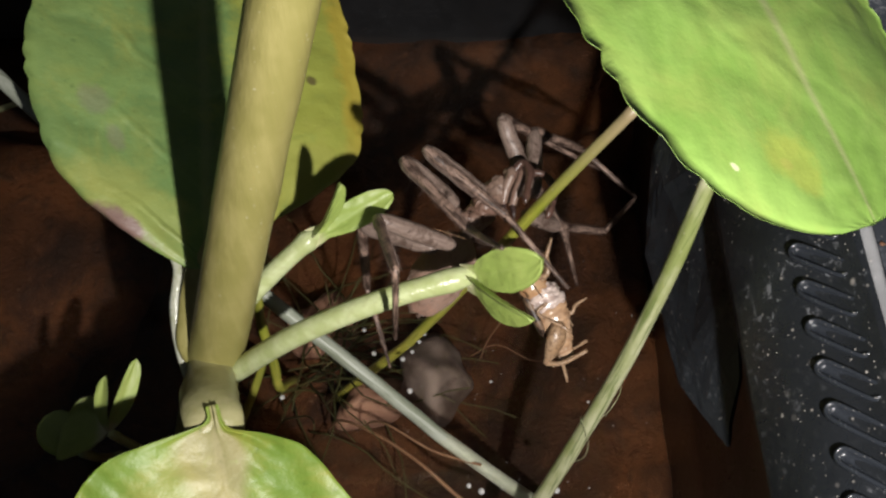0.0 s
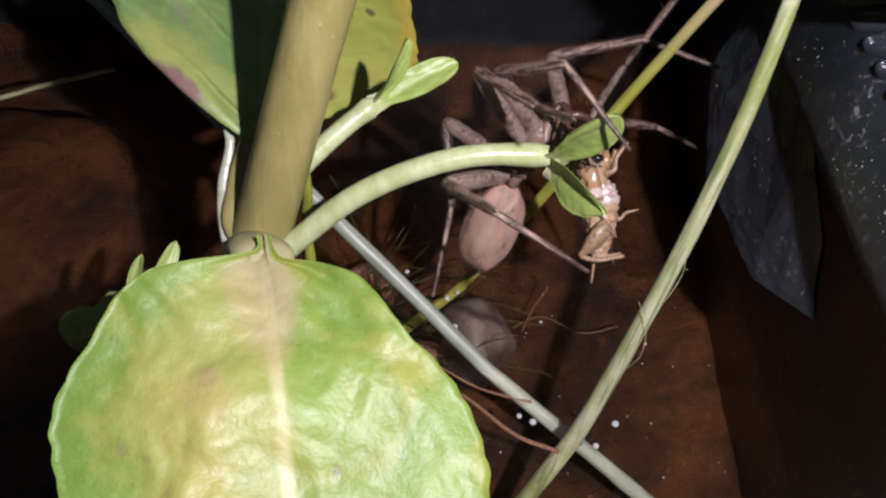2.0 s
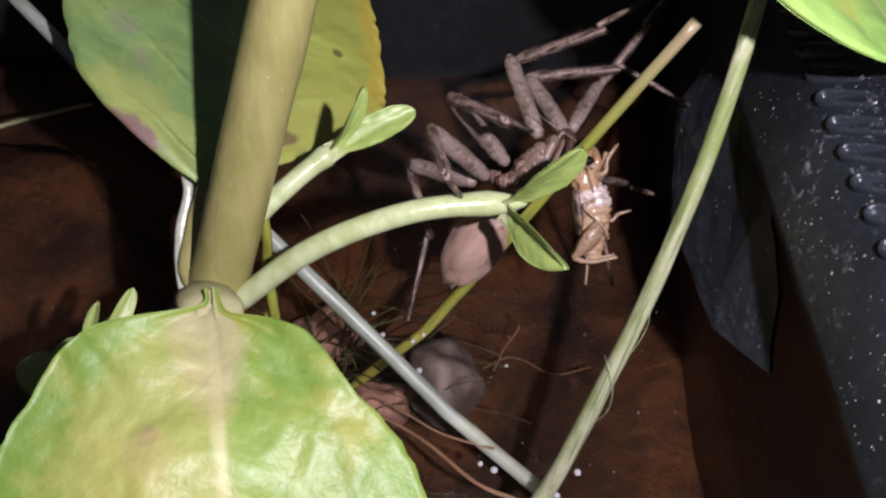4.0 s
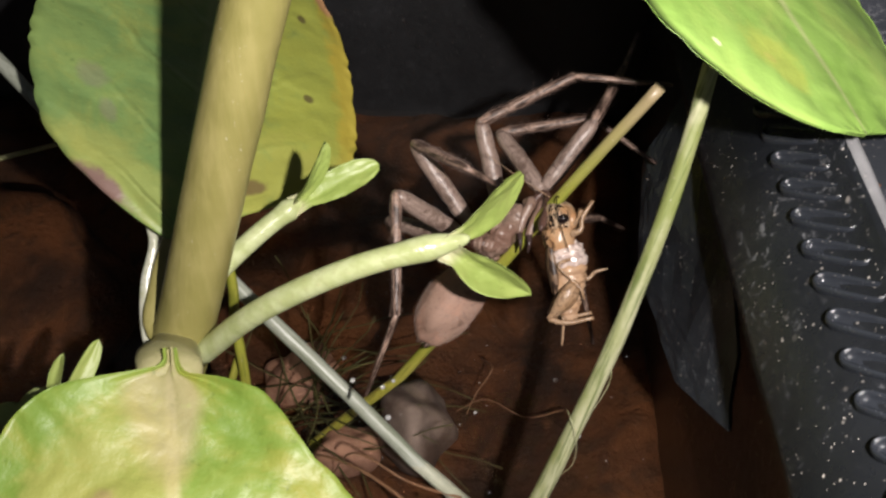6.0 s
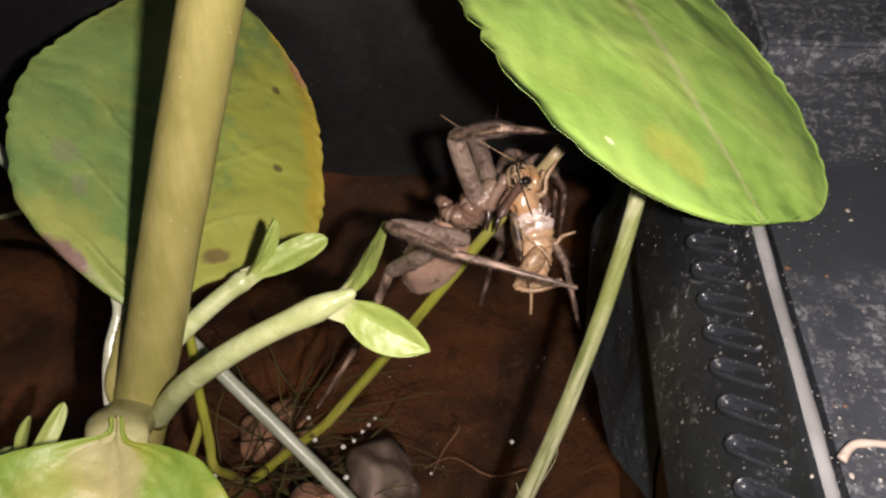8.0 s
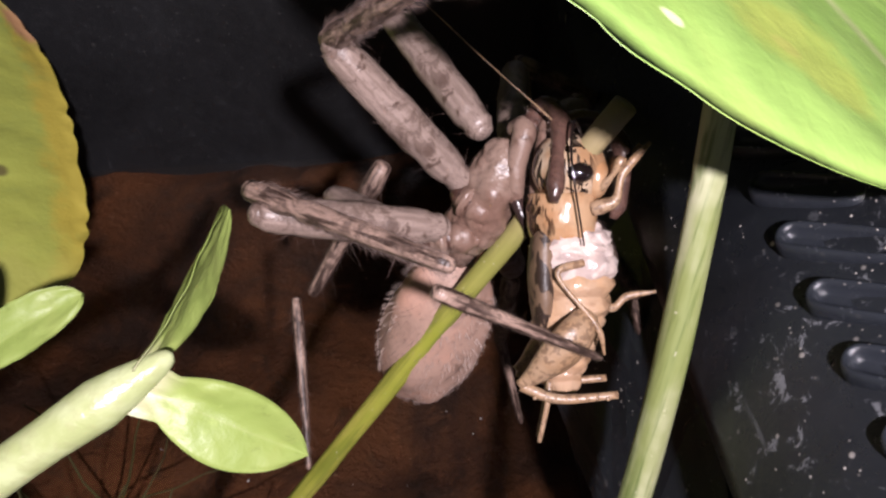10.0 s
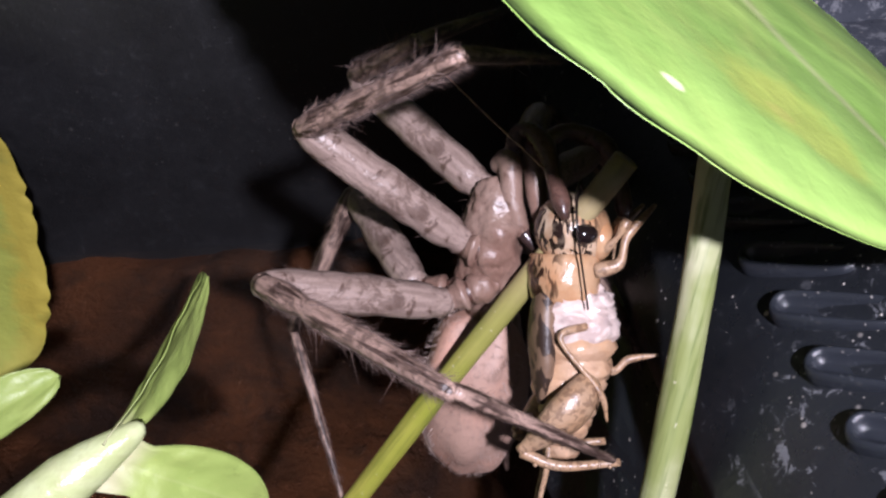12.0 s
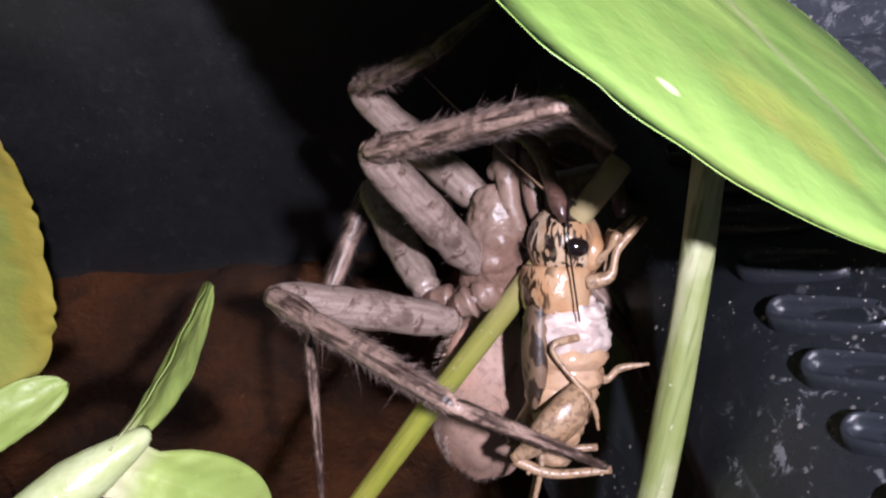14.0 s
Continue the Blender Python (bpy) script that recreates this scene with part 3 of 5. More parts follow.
young_leaf(shoot_b, 12.0, 1.6, 4.0, 0.5).matrix_basis = facing(V(20.5, 0, 0), V(32.4, -0.8, 7.0), Vector((0.9, -0.9, 0.3)))


SHOOT_ENDS = [(0.0, V(4.4, 60.8, 44.6)), (1.5, V(7.3, 63.7, 37.2)), (2.5, V(7.2, 61.4, 38.7)), (3.5, V(7.2, 61.8, 38.9)), (6.0, V(3.8, 57.5, 46.3)), (6.5, V(2.3, 56.0, 49.3)), (7.0, V(1.0, 53.0, 50.6)),
              (7.5, V(-0.7, 53.7, 52.5)), (8.0, V(-1.7, 53.9, 53.6)), (8.5, V(-0.3, 55.8, 52.0)), (11.0, V(-0.7, 62.4, 50.0)), (12.5, V(-0.3, 61.3, 51.2)), (14.0, V(-0.3, 61.3, 51.2))]


def shoot_twist(t):
    """The shoot rolls about its own line as it is pressed down and let go."""
    return 12 - 27 * smooth01(t / 1.5) + 37 * smooth01((t - 2.2) / 3.8) + 16 * smooth01((t - 6.0) / 2.0)


def shoot_rows():
    return [(t, aim(SHOOT_FOOT, e, shoot_twist(t))) for t, e in SHOOT_ENDS]


def young_leaf_rows(tips):
    """Rows in the shoot's space: each gives the time, the leaf's tip and how far the blade is rolled from facing the onlooker."""
    ends = dict(SHOOT_ENDS)
    rows = []
    for t, tip, roll in tips:
        m = aim(SHOOT_FOOT, ends[t], shoot_twist(t)).inverted()
        view = (m.to_3x3() @ Vector((0.1, -0.6, 0.8))).normalized()
        rows.append((t, facing(V(43.6, 0, 0), m @ tip, view) @ pose(0, 0, 0, roll)))
    return rows


# ---------------------------------------------------------------- reeds and other stems
def rise(foot, top):
    """A pose at foot whose z axis points to top."""
    z = (top - foot).normalized()
    y = z.cross(Vector((1, 0, 0))).normalized()
    return Matrix.Translation(foot) @ Matrix((y.cross(z), y, z)).transposed().to_4x4()


def reed(label, foot, top, below, above, r0, r1, material, wobble=0.0, seed=0.0, bow=0.0, bend=()):
    """A stalk along its own z axis, from below (negative) to above its foot, in millimetres; bow: how far it arcs sideways; bend: further points past its end."""
    ob = thing("reed", label, "plant stem")
    ob.matrix_basis = rise(foot, top)
    pts = []
    for k in range(49):
        s = k / 48
        z = below + (above - below) * s
        pts.append(V(bow * 4 * (z / 61) * (1 - z / 61), 0, z) + Vector((noise.noise(Vector((s * 3, seed, 0))), noise.noise(Vector((s * 3, seed, 5))), 0)) * wobble)
    if bend:
        pts += spline([pts[-1]] + [ob.matrix_basis.inverted() @ p for p in bend], 8)[1:]
    part("stalk", tube(pts, lambda s: 0.001 * (r0 + (r1 - r0) * s), 16, rough=0.10, seed=seed), material, ob)
    return ob


reed_right = reed("upright green stalk with pale streaks rising from the water", V(17.8, 40.5, 4.9), V(33, 62.4, 60.1), -41, 76.5, 1.55, 1.05, REED, 0.0004, 1.0, bow=1.5)
part("fibre", tube(spline([V(1.6, -0.5, 30), V(2.6, -1.2, 27), V(2.2, -1.6, 23), V(1.5, -1.2, 20)], 5), 0.00006, 5), REED, reed_right)
part("fibre", tube(spline([V(-1.3, -0.8, 20), V(0.9, -2.4, 17), V(2.4, -1.6, 12), V(1.9, 0, 8)], 5), 0.00006, 5), REED, reed_right)
reed_yellow = reed("yellow-green leaning stalk that the spider grips", V(-3.9, 70.5, 5.4), V(23.1, 74.3, 60.7), -43, 67.4, 1.05, 0.85, REED_YELLOW, 0.0003, 2.0)
GREY_P, GREY_D = V(-22, 64.3, 15.3), Vector((-0.73, 0.4185, 0.5403))
reed("grey-green slanting stalk dipping into the water", GREY_P - GREY_D * 0.0283, GREY_P, -60, 44, 1.35, 1.2, REED_GREY, 0.0003, 3.0, bend=(V(-44, 75.5, 30), V(-54, 83, 35), V(-69, 94.5, 42), V(-98, 118, 55)))
reed("thin yellow-green stalk behind the plant", V(-30.9, 67.5, 29.6), V(-31.0, 61, -0.7), -5, 29, 0.80, 0.95, REED_YELLOW, 0.0012, 4.0, bend=(V(-31.0, 62, -4), V(-31.4, 66, -15), V(-32, 72, -33)))
reed("faint pale green stalk lying under the water", V(-110, 130, -12), V(-87, 142, -11), -14, 31, 0.9, 0.7, REED, 0.0008, 8.0)
reed("short yellow-green stalk beside the plant foot", V(-35, 60, 2), V(-31, 66, 12), -36, 10, 0.9, 0.7, REED_YELLOW, 0.0006, 6.0)


# ---------------------------------------------------------------- seedlings, algae, roots
def seedling(foot, top, leaves, label):
    ob = thing("seedling", label, "plant", foot)
    part("stem", tube(spline([V(0, 0, 0), (top - foot) * 0.5 + V(0.6, -0.4, 0), top - foot], 8), lambda s: 0.001 * (1.0 - 0.2 * s), 10), SHOOT, ob)
    for tip, up, half in leaves:
        part("young_leaf", leaf_blade(top - foot, tip - foot, up, half, arch=0.001, cup=0.3, a=0.6, b=0.5, wrinkle=0.01, nu=20, nv=10, seed=half * 1000), BUD_LEAF, ob)
    return ob


seedling(V(-52, 52, -32), V(-55, 47, 16), [(V(-50, 57, 23), Vector((0.6, -1, 0.5)), 0.0016), (V(-54.5, 54, 23), Vector((-0.4, -1, 0.3)), 0.0013), (V(-64, 45.5, 13), Vector((0, 0.2, 1)), 0.0045)],
         "small green seedling with narrow tip leaves")
seedling(V(-66, 55, -32), V(-62, 46, 8), [(V(-68, 51, 12), Vector((0, 0, 1)), 0.0036), (V(-60, 54, 14), Vector((0.3, -1, 1)), 0.0030)], "small dark green seedling in the water")

N_ALG = Nodes("algae")
ALGAE = N_ALG.done(N_ALG.mix(N_ALG.noise(200, 3), (0.030, 0.030, 0.008), (0.058, 0.056, 0.015)), 0.7, 0.3)


def algae(centre, spread, count, seed):
    rnd = random.Random(seed)
    bm = bmesh.new()
    for _ in range(count):
        p = V(centre[0] + rnd.gauss(0, spread), centre[1] + rnd.gauss(0, spread), -33)
        d = Vector((rnd.gauss(0.25, 0.5), rnd.gauss(-0.1, 0.5), 0.7)).normalized()
        pts = [p]
        for k in range(7):
            d = (d + Vector((rnd.gauss(0.03, 0.16), rnd.gauss(0, 0.16), rnd.gauss(-0.04, 0.10)))).normalized()
            q = pts[-1] + d * 0.0052
            if q.z > -0.0008:
                d.z = -abs(d.z) * 0.3
                q.z = -0.0008
            pts.append(q)
        tube(pts, lambda s: 0.00024 * (1 - 0.5 * s), 6, bm)
    return part("algae", bm, ALGAE)


tagged(algae((-25, 74), 6, 50, 5), "tangled dark green water weed under the surface", "water weed", kind="stuff")

N_ROOT = Nodes("root")
ROOT = N_ROOT.done(N_ROOT.mix(N_ROOT.noise(300, 3), (0.11, 0.052, 0.024), (0.19, 0.11, 0.062)), 0.6, 0.3)


def rootlet(points, r, label):
    ob = part("rootlet", tube(spline([p - points[0] for p in points], 6), lambda s: r * (1 - 0.5 * s), 8), ROOT)
    ob.location = points[0]
    return tagged(ob, label, "root")


rootlet([V(10.9, 37, -2), V(4, 40, -2.4), V(-4, 47, -3), V(-12, 53, -6), V(-20, 58, -14), V(-24, 60, -31)], 0.00042, "thin pale brown rootlet floating in the water")
rootlet([V(7, 47, -4), V(-2, 50, -5), V(-12, 56, -7), V(-18, 60, -31)], 0.0003, "thin reddish rootlet in the water")
rootlet([V(28, 78, -31), V(20, 75, -29), V(12, 79, -29.5), V(6, 77, -31.5)], 0.0002, "thin reddish rootlet on the silt")
rootlet([V(11, 90, -31), V(13, 84, -24), V(10, 80, -28), V(8, 76, -31)], 0.0002, "bent dark rootlet on the silt")


# ---------------------------------------------------------------- stones
def stone(label, material, centre, radii, turn, seed):
    ob = part("stone", ball((0, 0, 0), [r / 1000 for r in radii], turn=Euler([radians(a) for a in turn]).to_matrix(), u=48, v=30, lump=0.42, seed=seed, freq=1.3), material)
    ob.location = centre
    return tagged(ob, label, "stone", "stones in the water")


stone("smooth grey stone under the water", STONE, V(-2, 70, -24), (7.5, 9, 12), (24, 5, 20), 1.0)
stone("small pinkish stone under the water", STONE_PINK, V(-15, 65, -28), (7, 4.5, 6), (0, 10, 30), 2.0)
stone("large brown stone coated with silt", SILT, V(-103, 88, -29), (37, 40, 15), (4, -6, 12), 7.3)
stone("small dull stone half sunk in the silt", STONE_PINK, V(-26, 84, -33), (8, 7, 6), (0, 20, 50), 4.0)

# ---------------------------------------------------------------- beads and bubbles on the water
# (20.1, 41.6) and (16.6, 37.4) are added for the glints round the reed's waterline
for x, y, r in ((-13.2, 67.8, 0.50), (-6.2, 60.2, 0.55), (-30, 58.9, 0.5), (4.6, 42.4, 0.45), (6.8, 41.4, 0.6), (23.5, 69.7, 0.45), (-5.9, 68.1, 0.4), (20.1, 41.6, 0.6),
                (16.6, 37.4, 0.5), (-15.3, 72.7, 0.45), (-7.7, 66.6, 0.5), (-3.6, 71.8, 0.4), (-2.6, 73.4, 0.35), (-4.6, 70.2, 0.4), (9.0, 62.0, 0.3), (27, 58, 0.3)):
    bead = part("water_bead", ball((0, 0, 0), V(r, r, r * 0.8), u=14, v=9), DROP)
    bead.location = V(x, y, 0.12)
    tagged(bead, "tiny clear bead on the water surface", "water drop", "beads on the water")


rnd = random.Random(77)
specks = bmesh.new()
for _ in range(60):
    x, y = rnd.uniform(-14, 38), rnd.uniform(30, 92)
    r = 0.06 + 0.12 * rnd.random() ** 2
    ball(V(x, y, 0.02), V(r, r * rnd.uniform(0.7, 1.6), r * 0.5), specks, u=7, v=5)
tagged(part("specks", specks, DROP), "tiny pale specks and bubbles floating on the water", "specks", kind="stuff")


# ---------------------------------------------------------------- loose fold of plastic on the side wall
def plastic_fold():
    """A crumpled flap in flat facets that ends in a pointed tip."""
    outer = [(95, 46, 41.4), (90, 36, 36.0), (76, 24, 35.5), (52, 25, 37.8), (40, 30.5, 42.0), (48, 37, 43.2), (62, 44, 43.2), (80, 48, 42.0)]
    crease = [(67, 36, 40.8), (56, 30.5, 39.2), (82, 36, 36.8)]
    facets = [(0, 1, 10), (1, 2, 10), (2, 8, 10), (2, 9, 8), (2, 3, 9), (3, 4, 9), (4, 5, 9), (5, 6, 9), (6, 8, 9), (6, 7, 8), (7, 10, 8), (7, 0, 10)]
    bm = bmesh.new()
    top = [bm.verts.new(V(x, y, z)) for y, z, x in outer + crease]
    faces = [bm.faces.new([top[k] for k in f]) for f in facets]
    bmesh.ops.subdivide_edges(bm, edges=bm.edges[:], cuts=5, use_grid_fill=True)
    for w in bm.verts:
        w.co.x += 0.00035 * noise.noise(w.co * 260) + 0.00015 * noise.noise(w.co * 900)
    bmesh.ops.recalc_face_normals(bm, faces=bm.faces[:])
    bmesh.ops.solidify(bm, geom=bm.faces[:], thickness=0.0006)
    return bm


tagged(part("plastic_fold", plastic_fold(), PLASTIC_FOLD, smooth=False), "dusty black plastic fold hanging inside the tray wall", "plastic fold", kind="structure")
tagged(part("rim_block", box(V(60.5, 103, 59.5), V(95, 140, 66), bevel=0.0008), PLASTIC_RIM, smooth=False), "raised black plastic block on the tray rim", "tray rim", kind="structure")


# ---------------------------------------------------------------- bits on the rim
N_TWIG = Nodes("twig")
TWIG = N_TWIG.done(N_TWIG.mix(N_TWIG.noise(400, 4), (0.26, 0.20, 0.16), (0.46, 0.41, 0.37)), 0.7, 0.3)
twig = part("twig", tube(spline([V(0, 0, 0), V(1.4, 1.6, 0.3), V(4.0, 2.0, 0.4), V(7.5, 1.6, 0.2)], 6), lambda s: 0.00055 * (1 - 0.3 * s), 8, rough=0.2), TWIG)
twig.location = V(55.2, 28.0, 60.6)
tagged(twig, "short pale curved twig on the black rim", "twig")
rnd = random.Random(21)
grit = bmesh.new()
for _ in range(70):
    x, y = rnd.uniform(54, 84), rnd.uniform(5, 69)
    r = 0.10 + 0.30 * rnd.random() ** 3
    ball(V(x, y, 59.7 + (x - 55) * 0.06 + r * 0.3), V(r, r * rnd.uniform(0.7, 1.5), r * 0.5), grit, u=6, v=4)
N_GRIT = Nodes("grit")
GRIT = N_GRIT.done(N_GRIT.mix(N_GRIT.step(N_GRIT.noise(160, 2), 0.4, 0.6), (0.12, 0.06, 0.035), (0.30, 0.27, 0.24)), 0.8, 0.3)
tagged(part("grit", grit, GRIT), "brown and pale grit scattered on the black rim", "grit", kind="stuff")


# ---------------------------------------------------------------- spider
def chitin(name, pale, dark, amount, scale=420.0, rough=0.5, streak=0.0, warm=None, bands=0.0, cut=0.0, band_power=0.55):
    """Hide of the spider: smudges, fine grain, dark streaks and painted pale highlights along the limb, and faint
    rings.
    """
    n = Nodes(name)
    a, b = n.noise(scale, 4, 0.65, dist=0.5), n.noise(scale * 5, 3, 0.6)
    col = n.mix(n.math("MULTIPLY", n.step(a, 0.50 + cut, 0.68 + cut), amount), pale, dark)
    if streak:
        m = n.add("ShaderNodeMapping", [("Vector", n.place()), ("Scale", (0.10, 1.0, 1.0))])
        s = n.noise(2600, 3, 0.6, m.outputs[0])
        col = n.mix(n.math("MULTIPLY", n.step(s, 0.44, 0.60), streak), col, dark)
        # pale streaks: lengthwise highlights put into the colour
        col = n.mix(n.math("MULTIPLY", n.step(s, 0.40, 0.28), streak * 0.6), col, tuple(min(0.6, c * 1.7) for c in pale))
    if bands:
        x = n.add("ShaderNodeSeparateXYZ", [(0, n.place())]).outputs[0]
        wave = n.math("PINGPONG", n.math("ADD", n.math("MULTIPLY", x, bands), n.math("MULTIPLY", a, 1.6)), 0.5)
        col = n.mix(n.math("MULTIPLY", n.step(wave, 0.30, 0.46), band_power), col, dark)
    if warm:
        col = n.mix(n.step(n.noise(150, 3), 0.42, 0.66), col, warm)
    col = n.mix(n.math("MULTIPLY", n.step(b, 0.50, 0.70), 0.30), col, tuple(c * 0.45 for c in pale))
    n.bump(n.math("ADD", n.math("MULTIPLY", b, 0.5), n.math("MULTIPLY", a, 1.2)), 0.45, 0.0002)
    return n.done(col, n.math("ADD", n.math("MULTIPLY", b, 0.24), rough - 0.12), 0.5)


FEMUR = chitin("spider_femur", (0.245, 0.182, 0.152), (0.062, 0.036, 0.026), 0.9, 950, 0.36, streak=0.35, cut=0.03, bands=115.0, band_power=0.6)
TIBIA = chitin("spider_tibia", (0.265, 0.180, 0.140), (0.026, 0.014, 0.010), 0.75, 800, 0.46, streak=1.0, cut=0.02, bands=190.0, band_power=0.6)
CARAPACE = chitin("spider_carapace", (0.205, 0.140, 0.108), (0.060, 0.032, 0.022), 0.9, 900, 0.34, warm=(0.155, 0.090, 0.066))
JOINT = chitin("spider_joint", (0.060, 0.030, 0.022), (0.025, 0.012, 0.009), 0.8, 900, 0.30)
ABDOMEN = chitin("spider_abdomen", (0.32, 0.205, 0.155), (0.105, 0.060, 0.042), 0.75, 420, 0.6, warm=(0.40, 0.225, 0.16), cut=0.02)
FANG = chitin("spider_fang", (0.035, 0.020, 0.018), (0.012, 0.008, 0.008), 0.7, 400, 0.25)
PALP = chitin("spider_palp", (0.090, 0.048, 0.036), (0.018, 0.010, 0.009), 0.8, 400, 0.30, streak=0.4)
DOWN = chitin("spider_down", (0.36, 0.27, 0.23), (0.22, 0.16, 0.13), 0.4, 300, 0.6)
HAIR = chitin("spider_hair", (0.13, 0.085, 0.068), (0.04, 0.024, 0.02), 0.5, 300, 0.5)


def hairs(bm, length, radius, count, size, seed, droop=0.9, start=0.04):
    """Short bristles leaning along +x, set on a limb that runs along +x."""
    rnd = random.Random(seed)
    for _ in range(count):
        s = start + (0.98 - start) * rnd.random()
        a = rnd.uniform(0, 2 * math.pi)
        out = Vector((0, math.cos(a), math.sin(a)))
        p = Vector((s * length, 0, 0)) + out * radius(s) * 0.92
        d = (out + Vector((droop * rnd.uniform(0.4, 1.8), 0, 0)) + Vector((rnd.gauss(0, 0.15), rnd.gauss(0, 0.15), rnd.gauss(0, 0.15)))).normalized()
        h = size * rnd.uniform(0.5, 1.3)
        t = d.orthogonal().normalized() * 0.000011 * (1 + size * 300)
        t2 = d.cross(t)
        base = [bm.verts.new(p + t), bm.verts.new(p - t * 0.5 + t2 * 0.87), bm.verts.new(p - t * 0.5 - t2 * 0.87)]
        top = bm.verts.new(p + d * h)
        for k in range(3):
            bm.faces.new((base[k], base[(k + 1) % 3], top))


def limb(name, length, knots, material, parent, bristles, size, seed, spines=0):
    """A limb segment along +x; knots are (s, radius in mm)."""
    def radius(s):
        for (a, ra), (b, rb) in zip(knots, knots[1:]):
            if s <= b:
                f = smooth01((s - a) / (b - a))
                return 0.001 * (ra + (rb - ra) * f)
        return 0.001 * knots[-1][1]
    n = 26
    bm = tube([Vector((length * k / n, 0, 0)) for k in range(n + 1)], radius, 14, rough=0.12, seed=seed)
    ball((0, 0, 0), (radius(0) * 0.5, radius(0) * 1.01, radius(0) * 1.01), bm, u=12, v=8)
    ball((length, 0, 0), (radius(1) * 0.7, radius(1) * 1.01, radius(1) * 1.01), bm, u=12, v=8)
    ob = part(name, bm, material, parent)
    down = bmesh.new()
    hairs(down, length, radius, bristles, size, seed, droop=2.6)
    hairs(down, length, radius, spines, size * 2.4, seed + 50, droop=1.0)
    tagged(part("bristles", down, HAIR, ob), kind="stuff")
    return ob


spider = thing("spider", "mottled grey-brown hairy spider gripping a cricket on a stalk", "spider")
ceph = ball(V(0.2, 0.2, 0.2), V(2.3, 2.2, 5.0), u=32, v=20, lump=0.12, seed=3.0, freq=2.6)
ball(V(0.4, -1.6, -0.6), V(1.9, 1.35, 3.7), ceph, u=20, v=14)
ball(V(-0.6, -0.6, -2.6), V(1.9, 1.5, 2.0), ceph, u=20, v=14)
body_mesh = part("cephalothorax", ceph, CARAPACE, spider)
melt = body_mesh.modifiers.new("melt", "REMESH")     # one skin over the joints
melt.mode = "VOXEL"
melt.voxel_size = 0.00026
melt.use_smooth_shade = True
ease = body_mesh.modifiers.new("ease", "SMOOTH")
ease.factor = 0.5
ease.iterations = 18
for scale, height in ((0.0017, 0.0009), (0.0005, 0.00028)):   # folds and wrinkles of the skin
    cloud = bpy.data.textures.new("folds", "CLOUDS")
    cloud.noise_scale = scale
    fold = body_mesh.modifiers.new("folds", "DISPLACE")
    fold.texture = cloud
    fold.strength = height
for k, (root, hip, big) in enumerate((
        (V(1.0, -1.2, 1.9), V(-0.4, 1.0, 3.3), 1.15), (V(0.8, -1.9, -0.2), V(-1.5, -1.3, 0.4), 1.2), (V(0.5, -2.0, -2.1), V(-2.4, -3.0, -3.1), 1.15),
        (V(-0.2, -1.5, -3.5), V(-4.3, -1.2, -3.7), 1.1), (V(1.0, 1.0, 1.6), V(1.5, 4.3, 1.7), 1.1), (V(1.2, 0.8, 0.2), V(1.8, 4.2, 0.9), 1.1),
        (V(0.8, 0.6, -2.6), V(1.0, 1.4, -5.0), 1.0), (V(0.6, 0.8, -1.4), V(1.8, 2.4, -1.6), 1.0))):
    hipline = spline([root, root.lerp(hip, 0.5) + V(0, -0.3, 0.2), hip], 12)
    coxa = part("hip_joint", tube(hipline, lambda s: 0.001 * big * (0.80 + 0.22 * smooth01(s / 0.3) - 0.36 * math.exp(-((s - 0.60) / 0.05) ** 2) + 0.10 * math.exp(-((s - 0.70) / 0.05) ** 2) - 0.22 * smooth01((s - 0.74) / 0.26)),
                                  24, rough=0.10, seed=k * 3.1), CARAPACE, spider)
    crease = coxa.modifiers.new("folds", "DISPLACE")
    crease.texture = cloud
    crease.strength = 0.00025
    ring = hipline[int(len(hipline) * 0.60)]
    # joint skin kept dark: the shadow lines between segments are in its colour
    part("joint_skin", ball(ring, [0.00076 * big] * 3, u=14, v=10), JOINT, coxa, "soft joint skin, darkened with the shadow line")
    part("joint_skin", ball(hip, [0.00080 * big] * 3, u=14, v=10), JOINT, coxa, "soft joint skin, darkened with the shadow line")
part("pedicel", tube([V(0, 0, -4), V(0, 0.6, -5.5), V(0, 1, -7)], 0.0011, 12), CARAPACE, spider)
abd = ball(V(0, 0.8, -15.0), V(4.4, 4.1, 8.4), u=48, v=32, lump=0.12, seed=6.0, freq=1.9)
rnd = random.Random(8)
fuzz = bmesh.new()
for _ in range(1500):                                # fine down
    d = Vector((rnd.gauss(0, 1), rnd.gauss(0, 1), rnd.gauss(0, 1))).normalized()
    p = V(0, 0.8, -15.0) + Vector((d.x * 0.0044, d.y * 0.0041, d.z * 0.0084))
    q = p + (d + Vector((0, 0, -0.8))).normalized() * 0.0006
    t = d.orthogonal().normalized() * 0.000022
    fuzz.faces.new([fuzz.verts.new(p + t), fuzz.verts.new(p - t), fuzz.verts.new(q)])
abdomen = part("abdomen", abd, ABDOMEN, spider, "pinkish brown downy abdomen")
tagged(part("bristles", fuzz, DOWN, abdomen), kind="stuff")
